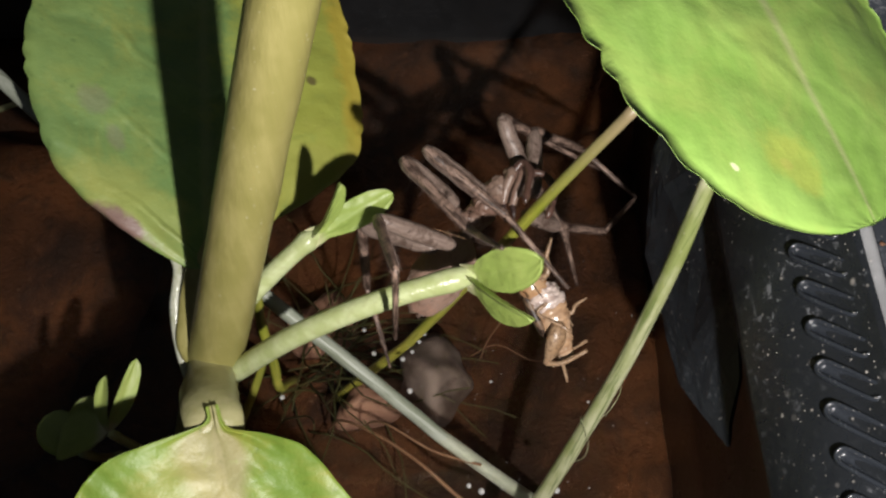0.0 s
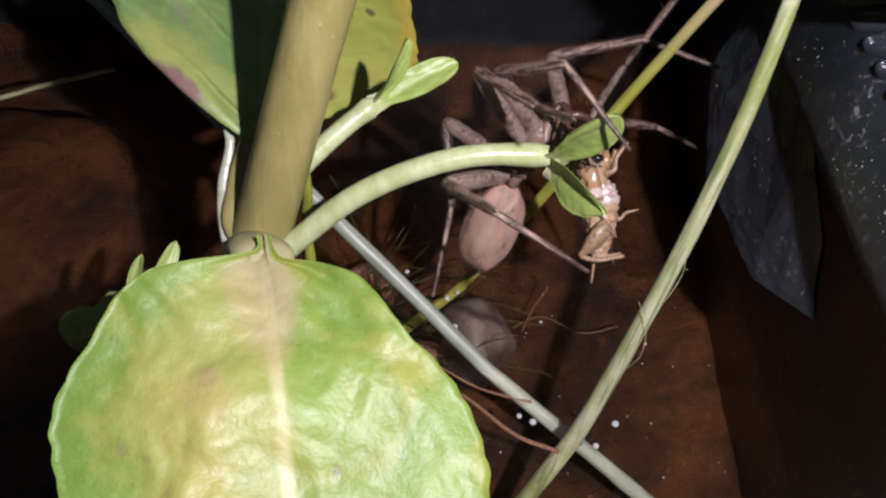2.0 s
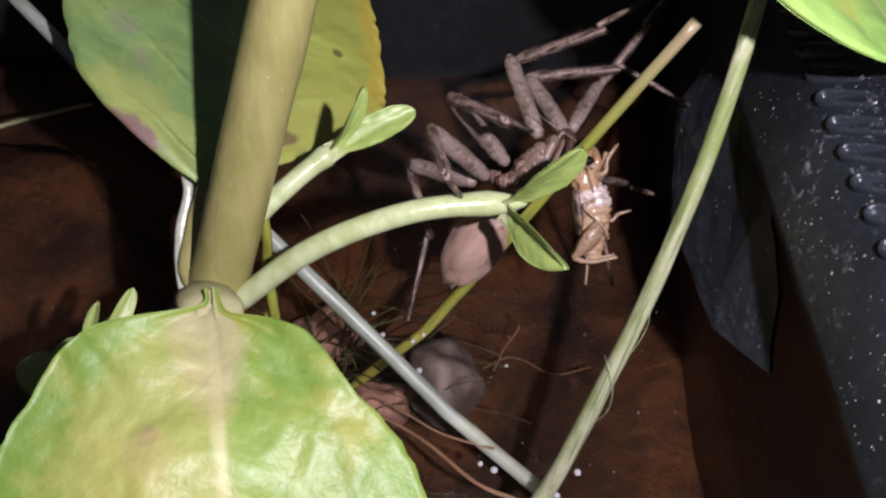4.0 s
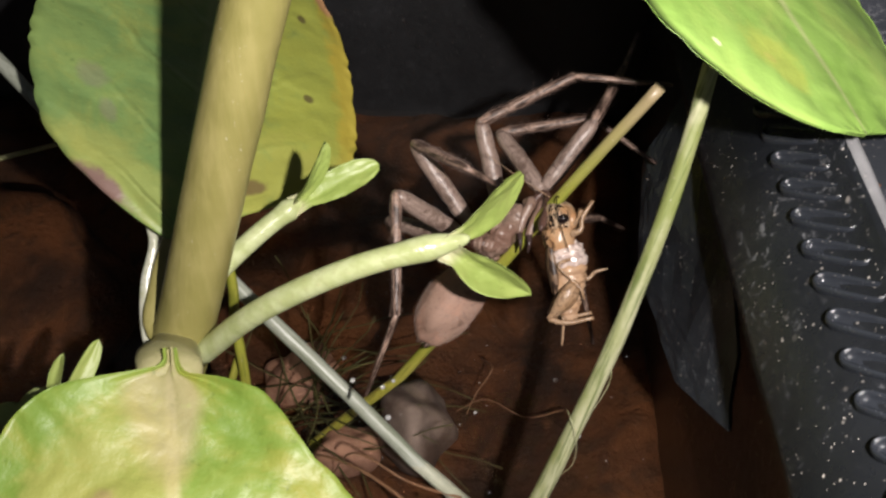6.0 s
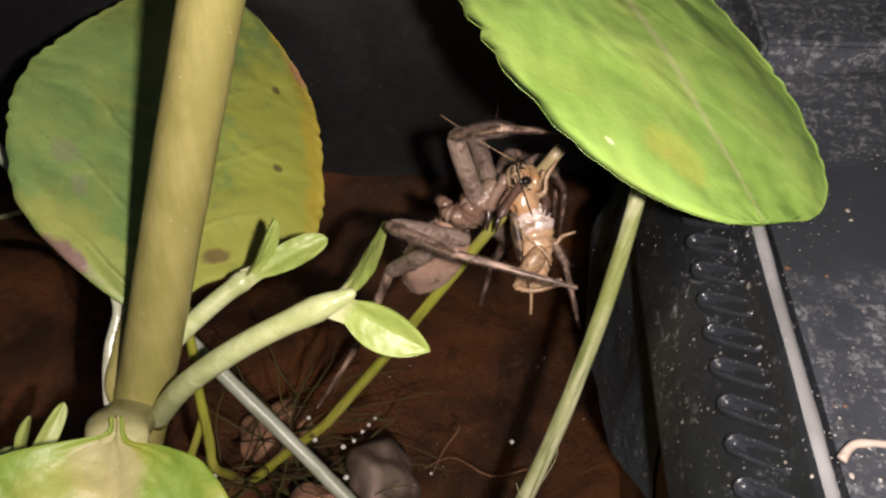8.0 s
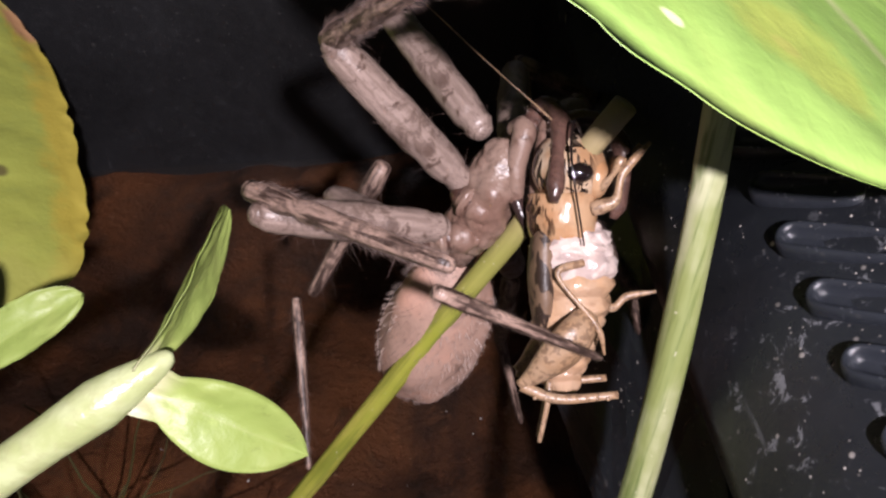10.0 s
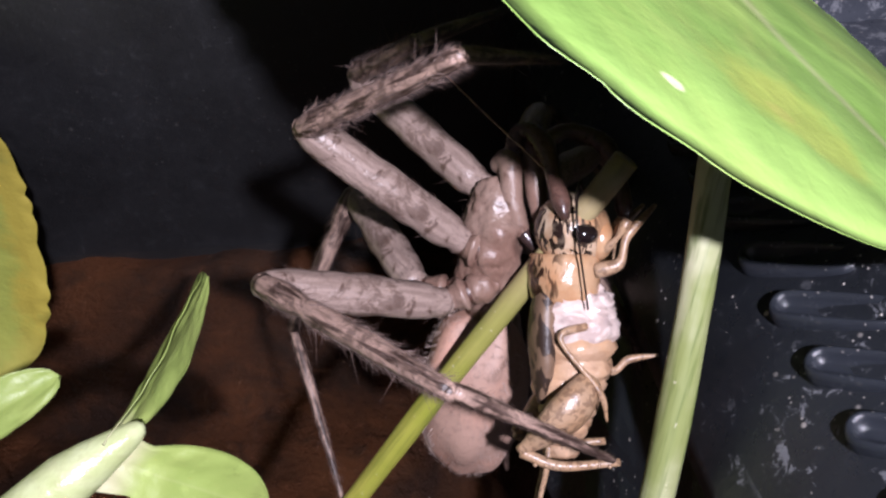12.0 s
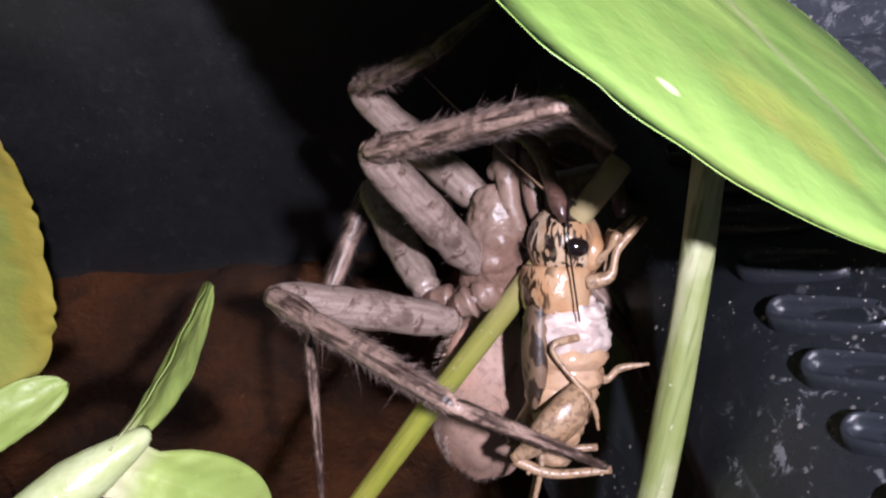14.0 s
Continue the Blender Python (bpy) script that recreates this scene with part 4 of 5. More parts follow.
for side in (-1, 1):
    part("spinneret", tube([V(side * 0.6, 0.6, -22.8), V(side * 0.8, 0.6, -24.2)], lambda s: 0.0005 * (1 - 0.5 * s), 8), CARAPACE, spider)
    jaw = part("jaw", tube(spline([V(0.4, 1.6, 5.4) + V(0.8, 0.5, 0.4) * (side + 1), V(0.9, 0.6, 6.2) + V(0.8, 0.5, 0.3) * (side + 1), V(1.3, -0.6, 4.0) + V(0.8, 0.4, 0.2) * (side + 1), V(2.2, -1.4, 1.6) + V(0.7, 0.3, 0.2) * (side + 1)], 8),
                           lambda s: 0.001 * (0.82 + 0.12 * math.sin(math.pi * s) - 0.25 * s), 16, rough=0.10, seed=side), CARAPACE, spider, "stout brown jaw")
    part("fang", tube(spline([V(2.2, -1.4, 1.8) + V(0.7, 0.3, 0.2) * (side + 1), V(3.2, -2.2, 1.0) + V(0.6, 0.3, 0.2) * (side + 1), V(4.0, -2.4, -0.2) + V(0.5, 0.3, 0.2) * (side + 1)], 6), lambda s: 0.001 * (0.55 - 0.42 * s), 12), FANG, jaw, "dark glossy fang")
    bend = ([V(1.0, 1.0, 6.0), V(1.5, 1.5, 8.2), V(2.9, 0.2, 8.1), V(3.7, -2.5, 6.8), V(4.5, -4.9, 5.1)] if side < 0 else
            [V(2.4, 2.0, 6.2), V(4.8, 2.8, 7.8), V(7.4, 1.8, 7.4), V(8.6, -0.2, 5.6), V(8.9, -1.8, 3.6)])
    palp = tube(spline(bend, 6), lambda s: 0.001 * (0.50 + 0.14 * math.sin(3.0 * s) + 0.09 * math.sin(15 * s) - 0.30 * smooth01((s - 0.90) / 0.1)), 12, rough=0.15, seed=side)
    nap = bmesh.new()
    palp.verts.ensure_lookup_table()
    for _ in range(160):
        w = palp.verts[rnd.randrange(200)]
        d = Vector((rnd.gauss(0, 1), rnd.gauss(0, 1), rnd.gauss(-0.4, 1))).normalized()
        t = d.orthogonal().normalized() * 0.00002
        nap.faces.new([nap.verts.new(w.co + t), nap.verts.new(w.co - t), nap.verts.new(w.co + d * 0.0006)])
    feeler = part("palp", palp, PALP, spider, "dark brown hairy palp")
    tagged(part("bristles", nap, HAIR, feeler), kind="stuff")
LEG_SIZES = dict(a=(14.5, 15.5, 14), b=(14.5, 15.5, 14), c=(14, 17, 14.5), d=(13, 14, 15), e=(13, 15, 13), f=(12.5, 13, 13), g=(11, 12, 11), h=(12, 12, 12))
LEGS = {}
for n, (key, (f, t, m)) in enumerate(LEG_SIZES.items()):
    LEGS[key] = (
        limb("femur", f / 1000, [(0, 0.86), (0.02, 1.10), (0.055, 1.20), (0.075, 1.06), (0.095, 1.24), (0.25, 1.36), (0.5, 1.42), (0.85, 1.30), (0.94, 1.16), (0.97, 1.02), (1, 0.80)], FEMUR, spider, 220, 0.0006, 10 * n, 22),
        limb("tibia", t / 1000, [(0, 0.76), (0.10, 0.90), (0.22, 0.78), (0.27, 0.60), (0.32, 0.76), (0.6, 0.72), (0.93, 0.58), (1, 0.50)], TIBIA, spider, 1000, 0.0012, 10 * n + 3, 12),
        limb("metatarsus", m / 1000, [(0, 0.46), (0.1, 0.50), (0.6, 0.38), (0.7, 0.32), (1, 0.22)], TIBIA, spider, 650, 0.0007, 10 * n + 6, 8))


# ---------------------------------------------------------------- cricket
def cricket_skin(name, cream, dark, amount, scale, stretch=(1, 1, 1), rough=0.28, warm=None, edge=0.04, front=None, tint=0.5):
    """Wet insect skin: sharp dark marks on a pale ground that drifts to a warmer tone."""
    n = Nodes(name)
    m = n.add("ShaderNodeMapping", [("Vector", n.place()), ("Scale", stretch)])
    a = n.noise(scale, 2, 0.5, m.outputs[0], dist=0.7)
    col = cream
    if warm:
        col = n.mix(n.math("MULTIPLY", n.step(n.noise(330, 4, 0.6), 0.36, 0.62), tint), cream, warm)
    mark = n.math("MULTIPLY", n.step(a, 0.5, 0.5 + edge), amount)
    if front is not None:
        x = n.add("ShaderNodeSeparateXYZ", [(0, n.place())]).outputs[0]
        mark = n.math("MULTIPLY", mark, n.step(x, front + 0.0008, front - 0.0004))
    col = n.mix(mark, col if warm else cream, dark)
    col = n.mix(n.math("MULTIPLY", n.step(n.noise(1500, 3), 0.5, 0.75), 0.35), col, tuple(c * 0.6 for c in cream))
    n.bump(n.math("ADD", n.noise(520, 4, 0.6), n.math("MULTIPLY", n.noise(1800, 3), 0.3)), 0.6, 0.00025)
    return n.done(col, rough + 0.08, 0.45)


C_HEAD = cricket_skin("cricket_head", (0.38, 0.29, 0.20), (0.014, 0.008, 0.006), 1.0, 1000, (2.0, 2.0, 0.45), 0.14, (0.25, 0.125, 0.05), 0.03, front=0.0012, tint=0.8)
C_NECK = cricket_skin("cricket_neck", (0.36, 0.23, 0.13), (0.024, 0.011, 0.006), 1.0, 800, (1.3, 1.3, 0.6), 0.16, (0.30, 0.15, 0.065), 0.06, front=-0.0013, tint=0.8)
C_WHITE = cricket_skin("cricket_side", (0.52, 0.43, 0.39), (0.16, 0.11, 0.10), 0.5, 420, (1, 1, 1.6), 0.16, (0.52, 0.40, 0.33), 0.10)
C_BELLY = cricket_skin("cricket_belly", (0.38, 0.255, 0.165), (0.22, 0.125, 0.07), 0.6, 420, (1, 1, 2.4), 0.14, (0.40, 0.23, 0.11), 0.15)
C_BACK = cricket_skin("cricket_back", (0.15, 0.095, 0.058), (0.018, 0.010, 0.007), 0.95, 750, (1.4, 1.4, 0.8), 0.4, (0.08, 0.048, 0.03))
C_LEG = cricket_skin("cricket_leg", (0.29, 0.195, 0.12), (0.09, 0.05, 0.03), 0.6, 2300, (1, 1, 1), 0.28, (0.24, 0.13, 0.055), 0.08)
N_EYE = Nodes("cricket_eye")
C_EYE = N_EYE.done((0.008, 0.005, 0.005), 0.08, 0.6)

cricket = thing("cricket", "cream and brown cricket held limp in the spider's jaws", "cricket")
head = ball((0, 0, 0), V(2.6, 2.45, 2.7), u=28, v=18, lump=0.06, seed=1.0)
part("head", head, C_HEAD, cricket, "cream head with dark brown stripes")
part("eye", ball(V(0.45, -2.2, -0.15), V(0.95, 0.55, 0.70), u=18, v=12), C_EYE, cricket, "glossy black eye")
part("eye", ball(V(0.45, 2.2, -0.15), V(0.95, 0.55, 0.70), u=18, v=12), C_EYE, cricket, "glossy black eye")
part("face", ball(V(1.7, -0.5, -0.5), V(1.0, 1.5, 1.5), u=18, v=12), C_NECK, cricket)
for y in (-1.4, -0.4, 0.9):
    part("mouth_palp", tube(spline([V(1.9, y, -1.2), V(2.6, y - 0.7, -0.4), V(3.3, y - 0.9, 0.9)], 6), lambda s: 0.00028 * (1 + 0.3 * math.sin(9 * s)), 8), C_LEG, cricket)
neck = tube([V(-0.5 + 0.1 * k / 12, 0, -1.5 - 3.3 * k / 12) for k in range(13)], lambda s: 0.001 * (2.05 + 0.42 * math.sin(math.pi * (0.12 + 0.8 * s)) ** 0.7 - 0.22 * smooth01((s - 0.9) / 0.1)), 32, rough=0.05, seed=2.0)
part("pronotum", neck, C_NECK, cricket, "orange-brown collar with dark blotches")
part("collar_rim", tube([V(-0.5 + 2.25 * math.cos(a), 2.15 * math.sin(a), -1.75) for a in [2 * math.pi * k / 28 for k in range(29)]], 0.00013, 8), C_NECK, cricket)
part("thorax", ball(V(0.3, 0, -5.3), V(2.75, 2.35, 1.9), u=44, v=30, lump=0.22, seed=4.0, freq=4.2), C_WHITE, cricket, "wet whitish thorax side")
for k in range(7):                                   # overlapping rings of the abdomen
    s = k / 6
    r = 1 - 0.55 * s ** 1.8
    part("abdomen_ring", ball(V(0.45 - 0.7 * s, 0, -6.6 - 7.6 * s), V(2.95 * r, 2.45 * r, 1.75), u=32, v=16, lump=0.16, seed=k * 2.3, freq=2.2), C_BELLY if k else C_WHITE, cricket)
part("wing_cover", ball(V(-1.75, -0.3, -7.2), V(1.05, 1.95, 4.6), u=26, v=18, lump=0.12, seed=9.0), C_BACK, cricket, "dark mottled wing cover")
for side in (-1, 1):
    fem = tube(spline([V(1.2, side * 2.3, -9.6), V(0.1, side * 2.9, -11.2), V(-1.6, side * 2.8, -13.0), V(-3.3, side * 2.3, -14.6)], 8),
               lambda s: 0.001 * (0.55 + 1.0 * math.sin(math.pi * min(1, s * 0.9 + 0.14)) ** 1.3), 14, flat=0.75)
    part("hind_femur", fem, C_LEG, cricket, "thick tan hind thigh")
    tib = tube(spline([V(-3.3, side * 2.3, -14.6), V(-0.8, side * 2.7, -15.4), V(3.2, side * 2.6, -15.1)], 8), lambda s: 0.00042 * (1 - 0.35 * s), 10)
    for k in range(8):
        ball(V(-2.4 + 0.7 * k, side * 2.9, -15.3), V(0.16, 0.16, 0.16), tib, u=8, v=6)
    part("hind_shin", tib, C_LEG, cricket, "spined hind shin")
    part("foreleg", tube(spline([V(1.4, side * 1.5, -2.6), V(2.9, side * 1.9, -2.0), V(3.4, side * 1.8, -0.2), V(5.2, side * 1.7, 1.9)], 7), lambda s: 0.001 * (0.50 - 0.32 * s + 0.07 * math.sin(10 * s)), 10, rough=0.1), C_LEG, cricket)
    part("middle_leg", tube(spline([V(0.8, side * 2.2, -6.2), V(-1.0, side * 2.9, -7.0), V(1.6, side * 3.2, -10.3), V(2.2, side * 3.0, -12.3)], 7), lambda s: 0.001 * (0.27 - 0.13 * s + 0.05 * math.sin(11 * s)), 10, rough=0.1), C_LEG, cricket)
    part("tail_feeler", tube(spline([V(-1.2, side * 0.5, -14.6), V(-1.4, side * 0.7, -16.4), V(-1.9, side * 0.6, -19.0)], 6), lambda s: 0.00026 * (1 - 0.35 * s), 8), C_LEG, cricket)
part("middle_leg", tube(spline([V(1.6, 0.6, -9.0), V(3.2, 0.4, -9.6), V(4.2, 0.4, -8.8), V(6.2, 0.2, -8.4)], 7), lambda s: 0.001 * (0.42 - 0.26 * s + 0.05 * math.sin(11 * s)), 10, rough=0.1), C_LEG, cricket)
part("antenna", tube(spline([V(0.9, -0.9, 1.9), V(0.0, -2.6, 3.2), V(-0.2, -3.4, 0.5), V(0.7, -3.2, -5.0)], 10), lambda s: 0.00013 * (1 - 0.5 * s), 6), C_EYE, cricket, "thin black antenna")
part("antenna", tube(spline([V(0.2, 0.9, 2.2), V(-2.0, -1.2, 4.0), V(-5.5, -1.6, 7.0), V(-9.8, -1.4, 11.0)], 10), lambda s: 0.00009 * (1 - 0.5 * s), 6), C_LEG, cricket, "long thin brown antenna")


# ---------------------------------------------------------------- what moves
TO_EYE = Vector((-0.10, -0.72, 0.68))


def upright(top, low, origin):
    """A pose at origin: z from low to top, y away from the onlooker."""
    z = (top - low).normalized()
    y = -(TO_EYE - z * TO_EYE.dot(z)).normalized()
    return Matrix.Translation(origin) @ Matrix((y.cross(z), y, z)).transposed().to_4x4()


def span(a, b):
    """A pose at a whose x axis points to b."""
    x = (b - a).normalized()
    z = (TO_EYE - x * TO_EYE.dot(x)).normalized()
    return Matrix.Translation(a) @ Matrix((x, z.cross(x), z)).transposed().to_4x4()


def gentle(rows):
    """Adds halfway rows where the turn between two rows is large."""
    out = [rows[0]]
    for (t0, m0), (t1, m1) in zip(rows, rows[1:]):
        q0, q1 = m0.to_quaternion(), m1.to_quaternion()
        steps = int(q0.rotation_difference(q1).angle // 1.1) + 1
        for k in range(1, steps):
            f = k / steps
            q = q0.slerp(q1 if q0.dot(q1) > 0 else -q1, f)
            out.append((t0 + (t1 - t0) * f, Matrix.LocRotScale(m0.translation.lerp(m1.translation, f), q, None)))
        out.append((t1, m1))
    return out


def motions():
    body = [
        (0, V(6.7, 75.2, 41.5), V(0.5, 69.5, 31.8)),
        (1, V(5.4, 71.9, 36.6), V(0.8, 65.8, 25.9)),
        (2, V(4.1, 70.6, 32.5), V(-0.3, 66.6, 21.2)),
        (2.5, V(5.9, 70.8, 35.0), V(-0.8, 66.6, 23.2)),
        (3, V(7.0, 73.9, 35.4), V(1.1, 68.7, 22.6)),
        (3.5, V(9.1, 75.5, 34.2), V(1.2, 69.8, 21.0)),
        (6, V(11.5, 70.6, 36.3), V(3.7, 65.9, 24.0)),
        (6.5, V(14.1, 70.2, 44.0), V(5.0, 67.1, 29.1)),
        (7, V(14.6, 71.7, 53.8), V(5.2, 73.8, 39.1)),
        (7.5, V(13.8, 74.3, 54.5), V(5.4, 76.2, 39.4)),
        (8, V(15.8, 72.4, 55.7), V(7.5, 74.3, 40.1)),
        (8.5, V(18.5, 69.8, 54.2), V(11.6, 72.0, 38.9)),
        (11, V(27.3, 70.4, 59.5), V(23.4, 67.5, 36.0)),
        (12.5, V(26.1, 70.5, 59.8), V(25.4, 68.3, 35.9)),
        (13.1, V(26.1, 70.5, 59.8), V(25.4, 68.3, 35.9)),
        (13.5, V(26.6, 70.3, 59.7), V(27.0, 68.2, 35.8)),
        (14, V(26.4, 70.4, 59.9), V(26.6, 68.0, 36.0)),
    ]
    prey = [
        (0, V(12.4, 64.9, 40.2), V(17.3, 56.8, 34.3)),
        (1, V(12.5, 64.6, 36.3), V(16.2, 55.3, 28.7)),
        (2, V(13.7, 66.9, 34.4), V(16.1, 54.1, 21.1)),
        (2.5, V(14.0, 66.4, 35.5), V(15.2, 53.7, 22.0)),
        (3, V(17.7, 71.3, 38.5), V(19.1, 58.8, 24.8)),
        (3.5, V(18.5, 73.8, 37.9), V(21.2, 61.2, 24.5)),
        (6, V(19.6, 69.5, 40.7), V(22.5, 58.0, 27.9)),
        (6.5, V(21.8, 69.0, 47.8), V(23.2, 58.7, 36.6)),
        (7, V(22.3, 72.1, 59.2), V(24.2, 61.5, 47.6)),
        (7.5, V(20.4, 74.8, 60.2), V(24.4, 65.0, 48.7)),
        (8, V(22.1, 72.0, 60.6), V(25.2, 62.7, 49.1)),
        (8.5, V(24.9, 69.9, 59.7), V(26.8, 60.5, 48.7)),
        (11, V(32.1, 67.3, 62.8), V(30.6, 58.6, 51.7)),
        (12.5, V(31.0, 67.1, 62.9), V(30.1, 59.1, 51.0)),
        (13.5, V(30.8, 66.8, 62.6), V(30.0, 59.1, 50.8)),
        (14, V(30.8, 66.9, 62.7), V(29.8, 59.1, 50.7)),
    ]
    rows_a = [
        (0, V(8.4, 74.8, 41.3), V(-2.5, 79.5, 49.6), V(9.4, 70.2, 45.8), V(18.3, 60.1, 41.9)),
        (1, V(9.8, 72.7, 37.0), V(-2.1, 78.8, 42.8), V(7.8, 69.2, 49.9), V(16.3, 59.5, 44.6)),
        (2, V(5.8, 72.3, 34.0), V(-1.8, 71.3, 46.4), V(6.5, 61.5, 55.1), V(15.1, 53.0, 48.2)),
        (2.5, V(5.4, 71.5, 34.8), V(0.3, 69.7, 48.3), V(6.7, 59.7, 58.2), V(16.3, 51.8, 51.6)),
        (3, V(10.6, 75.6, 37.1), V(12.0, 86.8, 46.2), V(20.0, 80.2, 57.7), V(29.7, 90.3, 56.4)),
        (3.5, V(10.7, 79.5, 38.4), V(7.4, 92.8, 43.1), V(19.0, 88.3, 52.4), V(28.7, 98.4, 52.3)),
        (6, V(11.4, 72.5, 38.1), V(7.4, 80.9, 49.2), V(20.9, 83.4, 56.3), V(34.5, 80.1, 57.6)),
        (6.5, V(14.5, 72.6, 46.3), V(13.4, 83.2, 56.2), V(19.1, 74.2, 67.4), V(26.0, 85.2, 62.1)),
        (7, V(15.7, 72.9, 54.9), V(14.7, 87.4, 55.6), V(12.6, 79.9, 69.0), V(12.1, 91.9, 61.8)),
        (7.5, V(14.8, 75.4, 55.5), V(14.2, 89.9, 54.6), V(12.8, 81.5, 67.5), V(12.5, 93.3, 60.0)),
        (8, V(17.9, 74.0, 57.2), V(14.5, 88.1, 57.3), V(20.2, 76.7, 66.1), V(27.4, 86.0, 58.5)),
        (8.5, V(20.0, 73.5, 57.9), V(16.2, 86.9, 61.9), V(19.8, 76.8, 73.1), V(26.9, 87.9, 68.5)),
        (11, V(27.2, 73.2, 62.5), V(18.7, 84.5, 66.2), V(22.8, 72.3, 74.8), V(31.1, 82.7, 70.8)),
        (12.5, V(26.4, 72.5, 62.4), V(17.7, 83.0, 67.1), V(20.8, 70.5, 75.7), V(28.7, 81.7, 73.1)),
        (13.1, V(26.4, 72.5, 62.4), V(17.7, 83.0, 67.1), V(20.8, 70.5, 75.7), V(28.7, 81.7, 73.1)),
        (13.5, V(26.4, 72.3, 62.2), V(17.9, 82.9, 67.0), V(22.1, 70.7, 75.6), V(28.5, 83.1, 74.0)),
        (14, V(26.5, 72.2, 62.2), V(17.5, 82.6, 67.0), V(21.9, 70.4, 75.5), V(28.3, 82.7, 73.9)),
    ]
    rows_b = [
        (0, V(1.8, 74.6, 42.3), V(-5.5, 73.7, 54.8), V(3.4, 61.2, 56.8), V(7.0, 52.3, 67.0)),
        (1, V(3.2, 69.8, 36.4), V(-4.7, 72.1, 48.3), V(3.5, 59.7, 52.6), V(6.8, 50.0, 62.2)),
        (2, V(3.1, 70.8, 34.0), V(-4.6, 71.5, 46.3), V(3.1, 58.6, 50.1), V(6.3, 47.1, 57.4)),
        (2.5, V(1.5, 68.9, 34.0), V(-4.6, 69.5, 47.2), V(3.8, 57.0, 50.8), V(9.0, 66.7, 42.1)),
        (3, V(5.7, 71.4, 34.4), V(-4.5, 77.6, 42.7), V(6.7, 67.6, 46.7), V(11.6, 76.5, 37.0)),
        (3.5, V(6.0, 75.3, 35.7), V(-2.8, 74.9, 47.3), V(5.1, 62.6, 52.4), V(10.4, 71.8, 43.2)),
        (6, V(6.3, 70.6, 37.8), V(-2.4, 77.6, 47.1), V(5.7, 65.6, 52.7), V(12.0, 72.9, 42.4)),
        (6.5, V(10.1, 70.7, 46.2), V(1.5, 70.9, 57.9), V(2.7, 56.1, 62.5), V(6.0, 61.9, 50.1)),
        (7, V(15.0, 71.6, 55.0), V(12.1, 63.4, 66.6), V(11.7, 49.9, 74.3), V(7.1, 55.6, 62.4)),
        (7.5, V(13.4, 74.1, 55.8), V(13.1, 69.9, 69.7), V(16.1, 58.3, 79.5), V(18.0, 67.5, 69.1)),
        (8, V(16.1, 71.4, 56.0), V(12.5, 69.3, 69.9), V(18.8, 58.5, 79.0), V(26.9, 67.7, 72.2)),
        (8.5, V(17.9, 70.6, 56.5), V(13.8, 67.2, 69.9), V(19.4, 56.3, 79.4), V(27.3, 65.4, 72.3)),
        (11, V(25.4, 70.0, 60.2), V(14.5, 72.1, 69.5), V(21.4, 61.6, 78.7), V(27.8, 73.2, 74.1)),
        (12.5, V(24.4, 69.8, 60.2), V(13.8, 70.3, 70.1), V(22.7, 61.5, 79.3), V(31.5, 70.5, 73.1)),
        (13.1, V(24.4, 69.8, 60.2), V(13.8, 70.3, 70.1), V(22.7, 61.5, 79.3), V(31.5, 70.5, 73.1)),
        (13.5, V(25.6, 68.8, 59.2), V(20.2, 63.1, 71.4), V(27.3, 52.1, 79.8), V(33.8, 61.3, 71.5)),
        (14, V(25.2, 69.0, 59.5), V(17.6, 65.8, 71.4), V(26.5, 55.9, 79.4), V(32.7, 65.4, 71.2)),
    ]
